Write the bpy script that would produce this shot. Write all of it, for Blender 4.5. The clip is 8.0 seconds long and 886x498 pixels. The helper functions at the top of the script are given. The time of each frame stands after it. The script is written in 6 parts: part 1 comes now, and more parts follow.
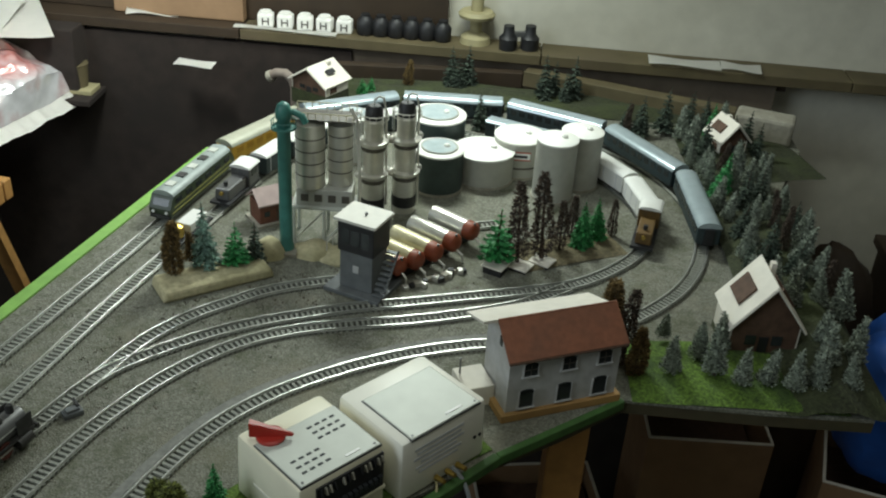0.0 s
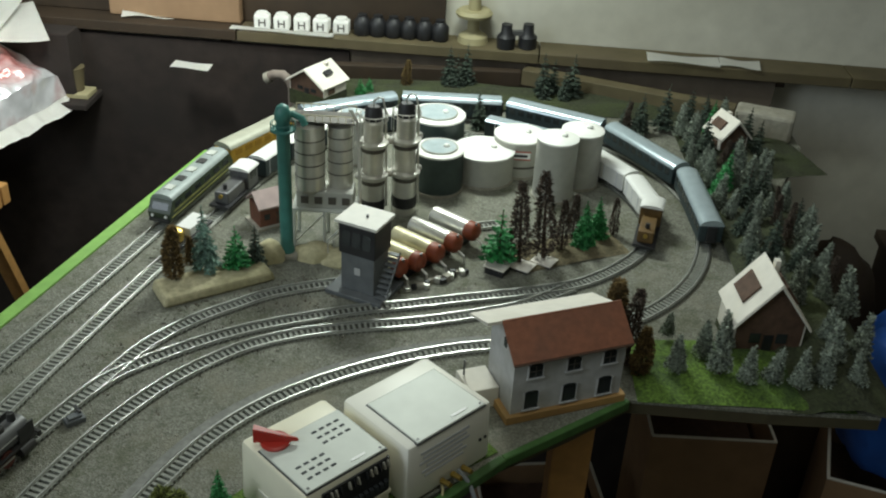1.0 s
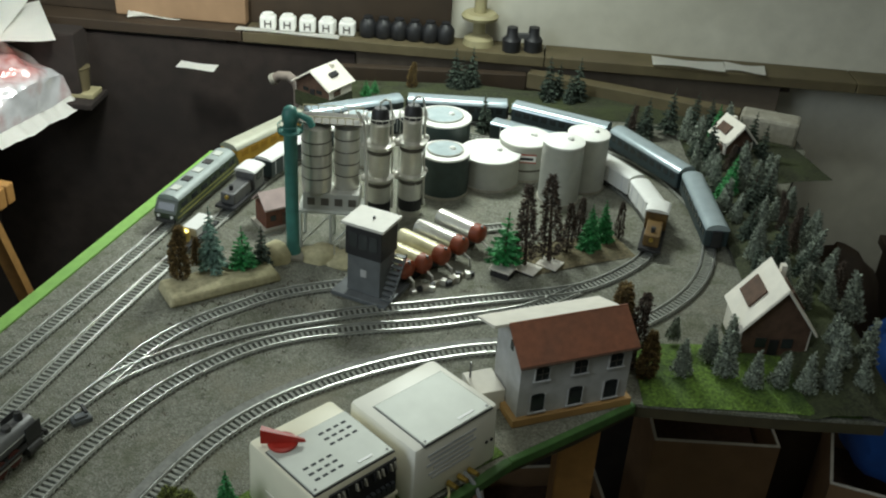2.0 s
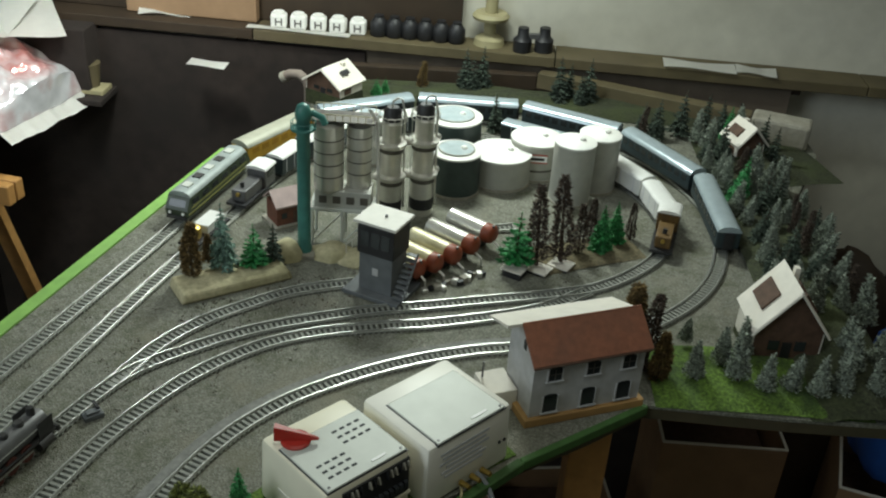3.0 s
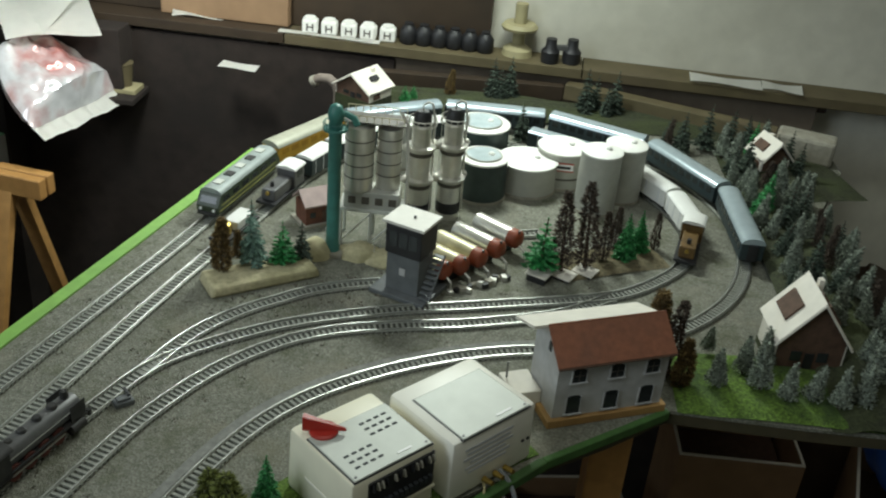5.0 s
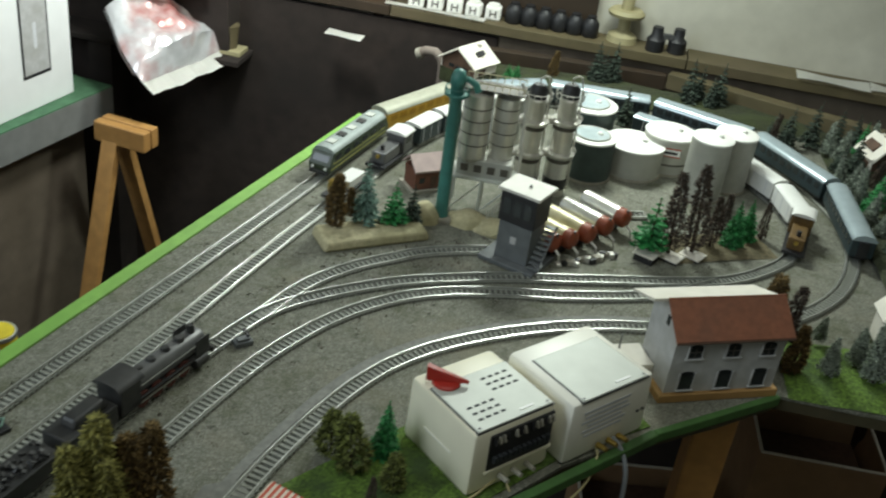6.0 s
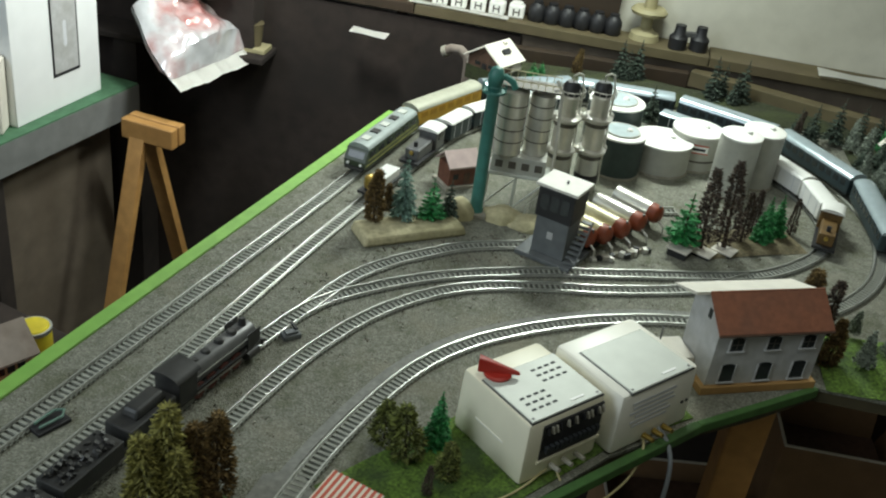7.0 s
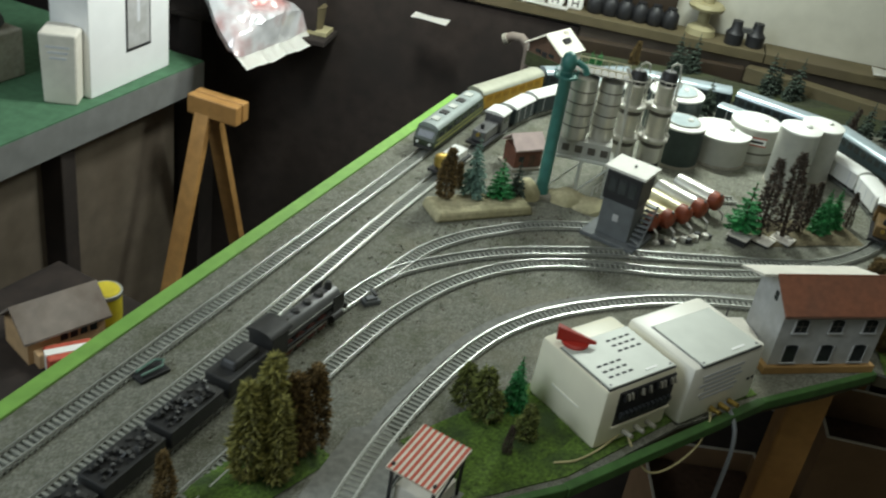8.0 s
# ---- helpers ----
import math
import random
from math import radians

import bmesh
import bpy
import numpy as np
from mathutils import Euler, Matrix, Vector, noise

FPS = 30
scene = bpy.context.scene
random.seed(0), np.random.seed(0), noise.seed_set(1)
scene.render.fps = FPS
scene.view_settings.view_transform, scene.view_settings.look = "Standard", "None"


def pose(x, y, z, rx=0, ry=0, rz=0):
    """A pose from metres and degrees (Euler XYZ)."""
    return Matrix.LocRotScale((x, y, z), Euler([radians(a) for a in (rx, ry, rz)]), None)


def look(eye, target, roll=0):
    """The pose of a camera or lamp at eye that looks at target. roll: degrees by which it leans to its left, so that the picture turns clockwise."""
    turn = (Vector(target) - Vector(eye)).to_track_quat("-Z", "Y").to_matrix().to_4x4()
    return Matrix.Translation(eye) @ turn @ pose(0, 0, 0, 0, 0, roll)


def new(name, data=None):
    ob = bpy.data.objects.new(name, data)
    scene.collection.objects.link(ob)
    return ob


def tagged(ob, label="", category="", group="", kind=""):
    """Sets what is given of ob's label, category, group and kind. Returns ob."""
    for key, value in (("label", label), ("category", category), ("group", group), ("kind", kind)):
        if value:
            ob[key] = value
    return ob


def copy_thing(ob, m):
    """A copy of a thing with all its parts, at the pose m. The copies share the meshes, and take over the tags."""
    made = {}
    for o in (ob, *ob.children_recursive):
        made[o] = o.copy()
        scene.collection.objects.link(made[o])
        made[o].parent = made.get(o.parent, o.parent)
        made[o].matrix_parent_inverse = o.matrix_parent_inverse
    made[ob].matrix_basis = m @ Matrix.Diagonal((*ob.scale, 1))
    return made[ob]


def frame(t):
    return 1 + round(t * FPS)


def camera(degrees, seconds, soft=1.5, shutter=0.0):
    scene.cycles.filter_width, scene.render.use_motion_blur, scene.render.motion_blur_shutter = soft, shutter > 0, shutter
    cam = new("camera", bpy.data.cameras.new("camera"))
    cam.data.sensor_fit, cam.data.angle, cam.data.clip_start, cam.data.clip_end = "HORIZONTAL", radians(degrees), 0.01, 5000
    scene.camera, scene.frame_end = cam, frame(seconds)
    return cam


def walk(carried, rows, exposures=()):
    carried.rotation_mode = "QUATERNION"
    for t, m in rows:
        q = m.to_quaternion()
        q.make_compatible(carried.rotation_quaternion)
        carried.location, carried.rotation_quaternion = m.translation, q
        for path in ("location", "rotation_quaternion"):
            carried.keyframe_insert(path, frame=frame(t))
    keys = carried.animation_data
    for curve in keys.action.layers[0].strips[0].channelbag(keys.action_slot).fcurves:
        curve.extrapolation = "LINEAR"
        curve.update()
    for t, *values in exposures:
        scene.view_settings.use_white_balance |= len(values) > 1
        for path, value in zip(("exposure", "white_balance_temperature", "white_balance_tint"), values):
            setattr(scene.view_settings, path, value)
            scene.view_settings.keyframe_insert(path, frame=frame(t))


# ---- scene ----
cam = camera(47.97, 8.0, soft=2.1, shutter=0.5)
PATH = [
    (0, (0.0046, 0.0016, 1.4811), (0.0024, 0.8654, 0.9774), 3.78),
    (0.5, (0.0016, 0.0049, 1.4810), (0.0008, 0.8685, 0.9768), 3.34),
    (1, (-0.0016, 0.0086, 1.4800), (-0.0006, 0.8719, 0.9753), 3.22),
    (1.5, (-0.0041, 0.0073, 1.4814), (-0.0031, 0.8713, 0.9779), 3.38),
    (3, (-0.0207, 0.0085, 1.4766), (-0.0225, 0.8732, 0.9744), 4.11),
    (3.5, (-0.0221, 0.0067, 1.4763), (-0.0272, 0.8721, 0.9753), 4.28),
    (4, (-0.0231, 0.0034, 1.4777), (-0.0312, 0.8693, 0.9776), 4.42),
    (5.3, (-0.0461, -0.0155, 1.4599), (-0.0733, 0.8561, 0.9706), 5.89),
    (5.5, (-0.0593, -0.0169, 1.4497), (-0.0992, 0.8538, 0.9594), 6.21),
    (6, (-0.1050, -0.0440, 1.4336), (-0.1714, 0.8204, 0.9351), 7.91),
    (6.5, (-0.1340, -0.0551, 1.4277), (-0.2091, 0.8068, 0.9261), 8.02),
    (7, (-0.1516, -0.0677, 1.4326), (-0.2164, 0.7961, 0.9328), 7.95),
    (7.5, (-0.1757, -0.0930, 1.4296), (-0.2467, 0.7705, 0.9304), 8.40),
    (8, (-0.2045, -0.1265, 1.4267), (-0.2886, 0.7312, 0.9194), 9.41),
]
walk(cam, [(t, look(eye, target, roll)) for t, eye, target, roll in PATH],
     exposures=[(0, -0.09), (4, -0.10), (5.5, 0.02), (6.5, 0.13), (8, 0.10)])

# ---------------------------------------------------------------- world and lamps
T = 0.80                                     # top of the layout board
world = bpy.data.worlds.new("room_air")
scene.world = world
world.use_nodes = True
world.node_tree.nodes["Background"].inputs[0].default_value = (0.80, 0.88, 1.0, 1)
world.node_tree.nodes["Background"].inputs[1].default_value = 0.10


def lamp(name, eye, target, watts, size, size_y, colour):
    data = bpy.data.lights.new(name, "AREA")
    data.shape, data.size, data.size_y, data.energy, data.color = "RECTANGLE", size, size_y, watts, colour
    ob = new(name, data)
    ob.matrix_world = look(eye, target)
    return ob


lamp("hanging_lamp", (-0.06, 1.60, 1.40), (-0.08, 1.20, 0.8), 6.5, 0.26, 0.10, (0.90, 1.0, 0.92))
lamp("bench_lamp", (-0.55, 1.52, 1.30), (-0.95, 1.66, 0.75), 4.3, 0.12, 0.12, (0.93, 1.0, 0.95))
lamp("window_light", (-1.75, -0.35, 1.95), (-0.2, 0.85, 0.8), 17.5, 1.0, 1.0, (0.80, 0.93, 1.0))
# unseen fill without a fixture, added to lift the dark parts and the wall
lamp("ceiling_fill", (0.1, 0.4, 2.42), (0.1, 0.41, 0.0), 6.0, 1.2, 1.2, (0.95, 1.0, 0.93))

# ---------------------------------------------------------------- materials
MATS = {}


def mat(name, colour, rough=0.6, metal=0.0, scale=60.0, vary=0.25, bump=0.15, dirt=None, dirt_scale=12.0, dirt_amount=0.5, glass=0.0, island=0.0, rough_noise=0.5):
    """A surface with fine grain and larger stains."""
    if name in MATS:
        return MATS[name]
    m = bpy.data.materials.new(name)
    MATS[name] = m
    m.use_nodes = True
    nt = m.node_tree
    b = nt.nodes["Principled BSDF"]
    b.inputs["Roughness"].default_value = rough
    b.inputs["Metallic"].default_value = metal
    if glass:
        b.inputs["Transmission Weight"].default_value = glass
    co = nt.nodes.new("ShaderNodeTexCoord")
    n1 = nt.nodes.new("ShaderNodeTexNoise")
    n1.inputs["Scale"].default_value, n1.inputs["Detail"].default_value = scale, 6
    n1.inputs["Roughness"].default_value = rough_noise
    n2 = nt.nodes.new("ShaderNodeTexNoise")
    n2.inputs["Scale"].default_value, n2.inputs["Detail"].default_value = dirt_scale, 4
    nt.links.new(co.outputs["Object"], n1.inputs["Vector"])
    nt.links.new(co.outputs["Object"], n2.inputs["Vector"])
    dark = tuple(c * (1 - vary) for c in colour[:3])
    lite = tuple(min(1, c * (1 + vary * 0.6)) for c in colour[:3])
    r1 = nt.nodes.new("ShaderNodeValToRGB")
    r1.color_ramp.elements[0].position, r1.color_ramp.elements[1].position = 0.3, 0.7
    r1.color_ramp.elements[0].color, r1.color_ramp.elements[1].color = (*dark, 1), (*lite, 1)
    nt.links.new(n1.outputs["Fac"], r1.inputs["Fac"])
    out = r1.outputs["Color"]
    if dirt:
        r2 = nt.nodes.new("ShaderNodeValToRGB")
        r2.color_ramp.elements[0].position, r2.color_ramp.elements[1].position = 0.45, 0.68
        r2.color_ramp.elements[0].color, r2.color_ramp.elements[1].color = (0, 0, 0, 1), (dirt_amount,) * 3 + (1,)
        nt.links.new(n2.outputs["Fac"], r2.inputs["Fac"])
        mix = nt.nodes.new("ShaderNodeMix")
        mix.data_type = "RGBA"
        mix.inputs[7].default_value = (*dirt, 1)
        nt.links.new(r2.outputs["Color"], mix.inputs[0])
        nt.links.new(out, mix.inputs[6])
        out = mix.outputs[2]
    if island:
        geo = nt.nodes.new("ShaderNodeNewGeometry")
        hsv = nt.nodes.new("ShaderNodeHueSaturation")
        mr = nt.nodes.new("ShaderNodeMapRange")
        mr.inputs[3].default_value, mr.inputs[4].default_value = 1 - island, 1 + island
        nt.links.new(geo.outputs["Random Per Island"], mr.inputs[0])
        nt.links.new(mr.outputs[0], hsv.inputs["Value"])
        nt.links.new(out, hsv.inputs["Color"])
        out = hsv.outputs["Color"]
    nt.links.new(out, b.inputs["Base Color"])
    if bump:
        bp = nt.nodes.new("ShaderNodeBump")
        bp.inputs["Strength"].default_value, bp.inputs["Distance"].default_value = bump, 0.002
        nt.links.new(n1.outputs["Fac"], bp.inputs["Height"])
        nt.links.new(bp.outputs["Normal"], b.inputs["Normal"])
    return m




def ballast():
    """Loose grey grit: single grains, hand-sized mottling and broad olive or dusty stains."""
    m = bpy.data.materials.new("grey_ballast")
    m.use_nodes = True
    nt = m.node_tree
    link = nt.links.new
    b = nt.nodes["Principled BSDF"]
    b.inputs["Roughness"].default_value = 0.9
    co = nt.nodes.new("ShaderNodeTexCoord")

    def grains(scale, detail, lo, hi):
        n = nt.nodes.new("ShaderNodeTexNoise")
        n.inputs["Scale"].default_value, n.inputs["Detail"].default_value, n.inputs["Roughness"].default_value = scale, detail, 0.7
        link(co.outputs["Object"], n.inputs["Vector"])
        r = nt.nodes.new("ShaderNodeMapRange")
        r.inputs[1].default_value, r.inputs[2].default_value = lo, hi
        link(n.outputs["Fac"], r.inputs[0])
        return r.outputs[0]

    def blend(fac, a, colour):
        x = nt.nodes.new("ShaderNodeMix")
        x.data_type = "RGBA"
        link(fac, x.inputs[0])
        if isinstance(a, tuple):
            x.inputs[6].default_value = (*a, 1)
        else:
            link(a, x.inputs[6])
        x.inputs[7].default_value = (*colour, 1)
        return x.outputs[2]

    vo = nt.nodes.new("ShaderNodeTexVoronoi")
    vo.inputs["Scale"].default_value = 640
    link(co.outputs["Object"], vo.inputs["Vector"])
    grey = nt.nodes.new("ShaderNodeSeparateColor")
    link(vo.outputs["Color"], grey.inputs[0])
    lift = nt.nodes.new("ShaderNodeMapRange")
    lift.inputs[1].default_value, lift.inputs[2].default_value = 0.25, 1.0
    link(grey.outputs[0], lift.inputs[0])
    c = blend(lift.outputs[0], (0.150, 0.152, 0.118), (0.285, 0.282, 0.235))
    c = blend(grains(85, 6, 0.50, 0.80), c, (0.060, 0.062, 0.040))
    c = blend(grains(21, 5, 0.50, 0.82), c, (0.078, 0.084, 0.036))
    c = blend(grains(9, 3, 0.56, 0.80), c, (0.235, 0.22, 0.165))
    link(c, b.inputs["Base Color"])
    bp = nt.nodes.new("ShaderNodeBump")
    bp.inputs["Strength"].default_value, bp.inputs["Distance"].default_value = 0.8, 0.0016
    link(vo.outputs["Distance"], bp.inputs["Height"])
    link(bp.outputs["Normal"], b.inputs["Normal"])
    return m


BALLAST = ballast()
GREENPAINT = mat("green_paint", (0.20, 0.40, 0.075), 0.6, 0, 60, 0.15, 0.1, (0.16, 0.36, 0.06), 14, 0.5)
GRASS = mat("green_flock", (0.11, 0.19, 0.028), 0.95, 0, 300, 0.7, 1.0, (0.035, 0.06, 0.02), 26, 0.85)
# darker, duller green than the left strip, for the front edges
FRONTGREEN = mat("dull_green_front", (0.06, 0.15, 0.035), 0.7, 0, 60, 0.25, 0.1, (0.035, 0.07, 0.02), 14, 0.6)
PLYDARK = mat("stained_board", (0.055, 0.045, 0.022), 0.7, 0, 40, 0.25, 0.1, (0.05, 0.05, 0.02), 7, 0.7)
DRYBROWN = mat("dry_brown_flock", (0.15, 0.125, 0.07), 0.95, 0, 220, 0.6, 0.8, (0.07, 0.06, 0.03), 24, 0.7)
HILLGROUND = mat("dark_olive_flock", (0.040, 0.046, 0.022), 0.95, 0, 260, 0.6, 1.0, (0.05, 0.065, 0.02), 16, 0.7)
PLY = mat("pine_board", (0.42, 0.25, 0.09), 0.6, 0, 40, 0.25, 0.1, (0.30, 0.15, 0.05), 5, 0.6)
TRESTLE = mat("varnished_pine", (0.50, 0.27, 0.09), 0.45, 0, 45, 0.2, 0.08, (0.36, 0.17, 0.05), 6, 0.5)
RAIL = mat("nickel_rail", (0.60, 0.61, 0.58), 0.36, 0.85, 90, 0.15, 0.03)
TRACKBED = mat("dark_oily_grit", (0.060, 0.062, 0.048), 0.85, 0, 240, 0.6, 0.4, (0.11, 0.11, 0.085), 30, 0.7)
SLEEPER = mat("grey_sleeper", (0.25, 0.255, 0.22), 0.75, 0, 200, 0.35, 0.3)
CREAM = mat("cream_plastic", (0.85, 0.81, 0.64), 0.4, 0, 25, 0.06, 0.04, (0.66, 0.60, 0.42), 7, 0.35)
IVORY = mat("ivory_plastic", (0.86, 0.84, 0.75), 0.42, 0, 25, 0.05, 0.03, (0.72, 0.68, 0.56), 7, 0.3)
GREYPLATE = mat("grey_plate", (0.53, 0.55, 0.50), 0.5, 0.1, 40, 0.08, 0.03, (0.46, 0.48, 0.44), 9, 0.35)
BLACK = mat("black_plastic", (0.018, 0.018, 0.02), 0.5, 0, 80, 0.3, 0.1)
DARKSLOT = mat("dark_slot", (0.03, 0.035, 0.04), 0.7, 0, 80, 0.3, 0)
RED = mat("red_plastic", (0.40, 0.030, 0.02), 0.35, 0, 40, 0.15, 0.05)
TEXTGREY = mat("pale_print", (0.62, 0.63, 0.66), 0.6, 0, 80, 0.1, 0)
WHITEPRINT = mat("white_print", (0.9, 0.9, 0.88), 0.5, 0, 80, 0.05, 0)
SILVER = mat("silver_paint", (0.68, 0.67, 0.62), 0.32, 0.6, 60, 0.12, 0.06, (0.48, 0.45, 0.36), 26, 0.4)
TANKGREY = mat("pale_grey_tank", (0.42, 0.42, 0.375), 0.5, 0.1, 60, 0.10, 0.05, (0.38, 0.37, 0.31), 22, 0.45)
TANKTOP = mat("white_tank_lid", (0.80, 0.80, 0.76), 0.5, 0, 60, 0.08, 0.04, (0.62, 0.60, 0.52), 30, 0.35)
TANKDARK = mat("dark_green_tank", (0.035, 0.055, 0.05), 0.5, 0, 60, 0.25, 0.08)
DARKRING = mat("dark_band", (0.10, 0.09, 0.075), 0.5, 0.2, 60, 0.2, 0.05)
TEAL = mat("teal_plastic", (0.05, 0.20, 0.17), 0.45, 0, 60, 0.25, 0.08, (0.03, 0.10, 0.09), 25, 0.5)
RUST = mat("rust_red_paint", (0.25, 0.055, 0.022), 0.5, 0, 60, 0.3, 0.1)
YELLOWED = mat("yellowed_silver", (0.60, 0.55, 0.36), 0.4, 0.3, 60, 0.2, 0.06)
CONCRETE = mat("cast_concrete", (0.36, 0.34, 0.28), 0.85, 0, 120, 0.2, 0.3, (0.22, 0.20, 0.15), 22, 0.6)
SAND = mat("sandy_yellow_base", (0.50, 0.45, 0.28), 0.9, 0, 150, 0.25, 0.5, (0.26, 0.24, 0.12), 20, 0.6)
GREYBOX = mat("blue_grey_plastic", (0.13, 0.14, 0.145), 0.55, 0, 60, 0.2, 0.1)
SHEDBROWN = mat("brown_red_boards", (0.17, 0.065, 0.04), 0.7, 0, 90, 0.3, 0.2, (0.09, 0.05, 0.03), 30, 0.5)
PINKROOF = mat("dusty_pink_card", (0.50, 0.38, 0.36), 0.75, 0, 60, 0.15, 0.1, (0.34, 0.27, 0.25), 25, 0.5)
LIDGLASS = mat("pale_blue_grey_lid", (0.36, 0.43, 0.45), 0.35, 0, 60, 0.15, 0.05, (0.55, 0.58, 0.58), 40, 0.5)
PALEROOF = mat("pale_card_roof", (0.70, 0.68, 0.62), 0.6, 0, 60, 0.08, 0.05)
WALLBLUE = mat("pale_blue_plaster", (0.47, 0.47, 0.47), 0.8, 0, 90, 0.12, 0.2, (0.33, 0.32, 0.30), 30, 0.6)
ROOFRED = mat("rust_brown_roof", (0.25, 0.092, 0.048), 0.7, 0, 130, 0.2, 0.15, (0.15, 0.07, 0.045), 22, 0.5)
CARDWHITE = mat("white_card", (0.74, 0.70, 0.62), 0.7, 0, 60, 0.08, 0.05, (0.55, 0.5, 0.4), 14, 0.4)
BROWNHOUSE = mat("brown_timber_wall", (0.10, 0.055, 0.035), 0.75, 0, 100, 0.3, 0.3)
GLASSDARK = mat("dark_window", (0.03, 0.035, 0.035), 0.2, 0, 60, 0.2, 0)
COACHDARK = mat("dark_coach_side", (0.025, 0.04, 0.045), 0.4, 0, 60, 0.2, 0.04)
COACHROOF = mat("blue_grey_coach_roof", (0.42, 0.50, 0.54), 0.26, 0.4, 60, 0.1, 0.03)
COACHYELLOW = mat("ochre_coach_side", (0.52, 0.30, 0.035), 0.45, 0, 60, 0.15, 0.05)
LOCOBROWN = mat("dark_brown_ochre_paint", (0.13, 0.075, 0.022), 0.5, 0, 60, 0.25, 0.08, (0.04, 0.03, 0.02), 40, 0.6)
OCHREDARK = mat("darker_ochre_panel", (0.40, 0.21, 0.02), 0.5, 0, 60, 0.15, 0.05)
OLIVEROOF = mat("olive_coach_roof", (0.38, 0.38, 0.30), 0.5, 0.1, 60, 0.12, 0.04)
LOCOGREEN = mat("green_loco_side", (0.045, 0.062, 0.035), 0.45, 0, 60, 0.2, 0.05)
LOCOROOF = mat("grey_loco_roof", (0.30, 0.34, 0.33), 0.45, 0.1, 60, 0.15, 0.05)
STEAM = mat("sooty_black", (0.030, 0.030, 0.030), 0.5, 0.1, 90, 0.35, 0.1, (0.06, 0.055, 0.05), 30, 0.5)
STEAMTOP = mat("worn_grey_boiler", (0.12, 0.12, 0.12), 0.4, 0.3, 90, 0.2, 0.08)
WAGONWHITE = mat("white_wagon", (0.72, 0.72, 0.69), 0.45, 0, 60, 0.06, 0.03)
DARKRED = mat("grimy_dark_red", (0.11, 0.03, 0.022), 0.6, 0, 60, 0.3, 0.1)
BRASS = mat("brass", (0.55, 0.38, 0.10), 0.3, 0.9, 60, 0.2, 0.05)
TRUNK = mat("bark", (0.07, 0.045, 0.03), 0.9, 0, 120, 0.35, 0.3)
PINEDARK = mat("dark_pine_needles", (0.050, 0.070, 0.050), 0.9, 0, 200, 0.4, 0.2, island=0.6)
PINEFROST = mat("frosted_pine_needles", (0.25, 0.285, 0.23), 0.9, 0, 200, 0.5, 0.2, island=0.9)
PINEGREEN = mat("bright_green_needles", (0.03, 0.22, 0.06), 0.6, 0, 200, 0.3, 0.1, island=0.5)
PINEBLUE = mat("blue_green_needles", (0.15, 0.25, 0.20), 0.8, 0, 200, 0.3, 0.1, island=0.5)
LEAFBROWN = mat("brown_foliage", (0.15, 0.098, 0.034), 0.9, 0, 200, 0.4, 0.2, island=0.7)
LEAFDARK = mat("dark_brown_foliage", (0.070, 0.050, 0.036), 0.9, 0, 200, 0.4, 0.2, island=0.6)
LEAFOLIVE = mat("olive_foliage", (0.25, 0.235, 0.065), 0.9, 0, 200, 0.4, 0.2, island=0.7)
MOSSGREEN = mat("moss_green_foliage", (0.13, 0.15, 0.035), 0.9, 0, 200, 0.5, 0.2, island=0.8)
PLASTER = mat("cream_wall_plaster", (0.62, 0.60, 0.51), 0.9, 0, 30, 0.08, 0.15, (0.42, 0.40, 0.32), 3, 0.5)
# near-black, with the shade under the tables put into the floor colour
FLOORMAT = mat("shade_dark_floor_boards", (0.035, 0.025, 0.020), 0.75, 0, 20, 0.3, 0.1, (0.02, 0.015, 0.012), 4, 0.6)
# near-black brown for dark furniture and for the shade painted below the shelf
BROWNSHADE = mat("shade_dark_brown", (0.028, 0.019, 0.015), 0.9, 0, 30, 0.4, 0.1, (0.014, 0.010, 0.008), 4, 0.85)
DUSTYROOF = mat("dusty_grey_brown_card", (0.24, 0.20, 0.17), 0.8, 0, 30, 0.25, 0.1, (0.10, 0.07, 0.05), 14, 0.8)
BROWNPANEL = mat("shaded_brown_panel", (0.145, 0.115, 0.085), 0.75, 0, 25, 0.2, 0.1, (0.08, 0.06, 0.04), 5, 0.6)
YELLOWISH = mat("yellowed_enamel", (0.36, 0.32, 0.18), 0.6, 0, 30, 0.15, 0.1)
DARKWOOD = mat("dark_brown_wood", (0.038, 0.024, 0.013), 0.7, 0, 25, 0.25, 0.1, (0.05, 0.03, 0.015), 6, 0.6)
SHELFWOOD = mat("dusty_shelf_wood", (0.115, 0.092, 0.046), 0.7, 0, 25, 0.2, 0.1, (0.11, 0.085, 0.05), 6, 0.6)
CARDBOARD = mat("cardboard", (0.33, 0.205, 0.115), 0.8, 0, 30, 0.12, 0.08, (0.22, 0.13, 0.07), 5, 0.5)
PAPER = mat("white_paper", (0.88, 0.87, 0.82), 0.7, 0, 30, 0.04, 0.04)
GLOSSWHITE = mat("glossy_white_card", (0.85, 0.86, 0.86), 0.35, 0, 30, 0.03, 0.02)
FOIL = mat("crinkled_foil", (0.78, 0.78, 0.80), 0.22, 0.3, 18, 0.25, 0.9, (0.45, 0.09, 0.07), 11, 0.85)
GREENDESK = mat("green_baize", (0.07, 0.17, 0.09), 0.85, 0, 60, 0.2, 0.2)
DESKEDGE = mat("grey_desk_edge", (0.19, 0.195, 0.19), 0.6, 0, 30, 0.15, 0.08)
BLUECLOTH = mat("blue_plastic_bag", (0.02, 0.10, 0.42), 0.45, 0, 12, 0.4, 0.6)
WIRE = mat("yellowed_cable", (0.55, 0.48, 0.25), 0.5, 0, 60, 0.1, 0)
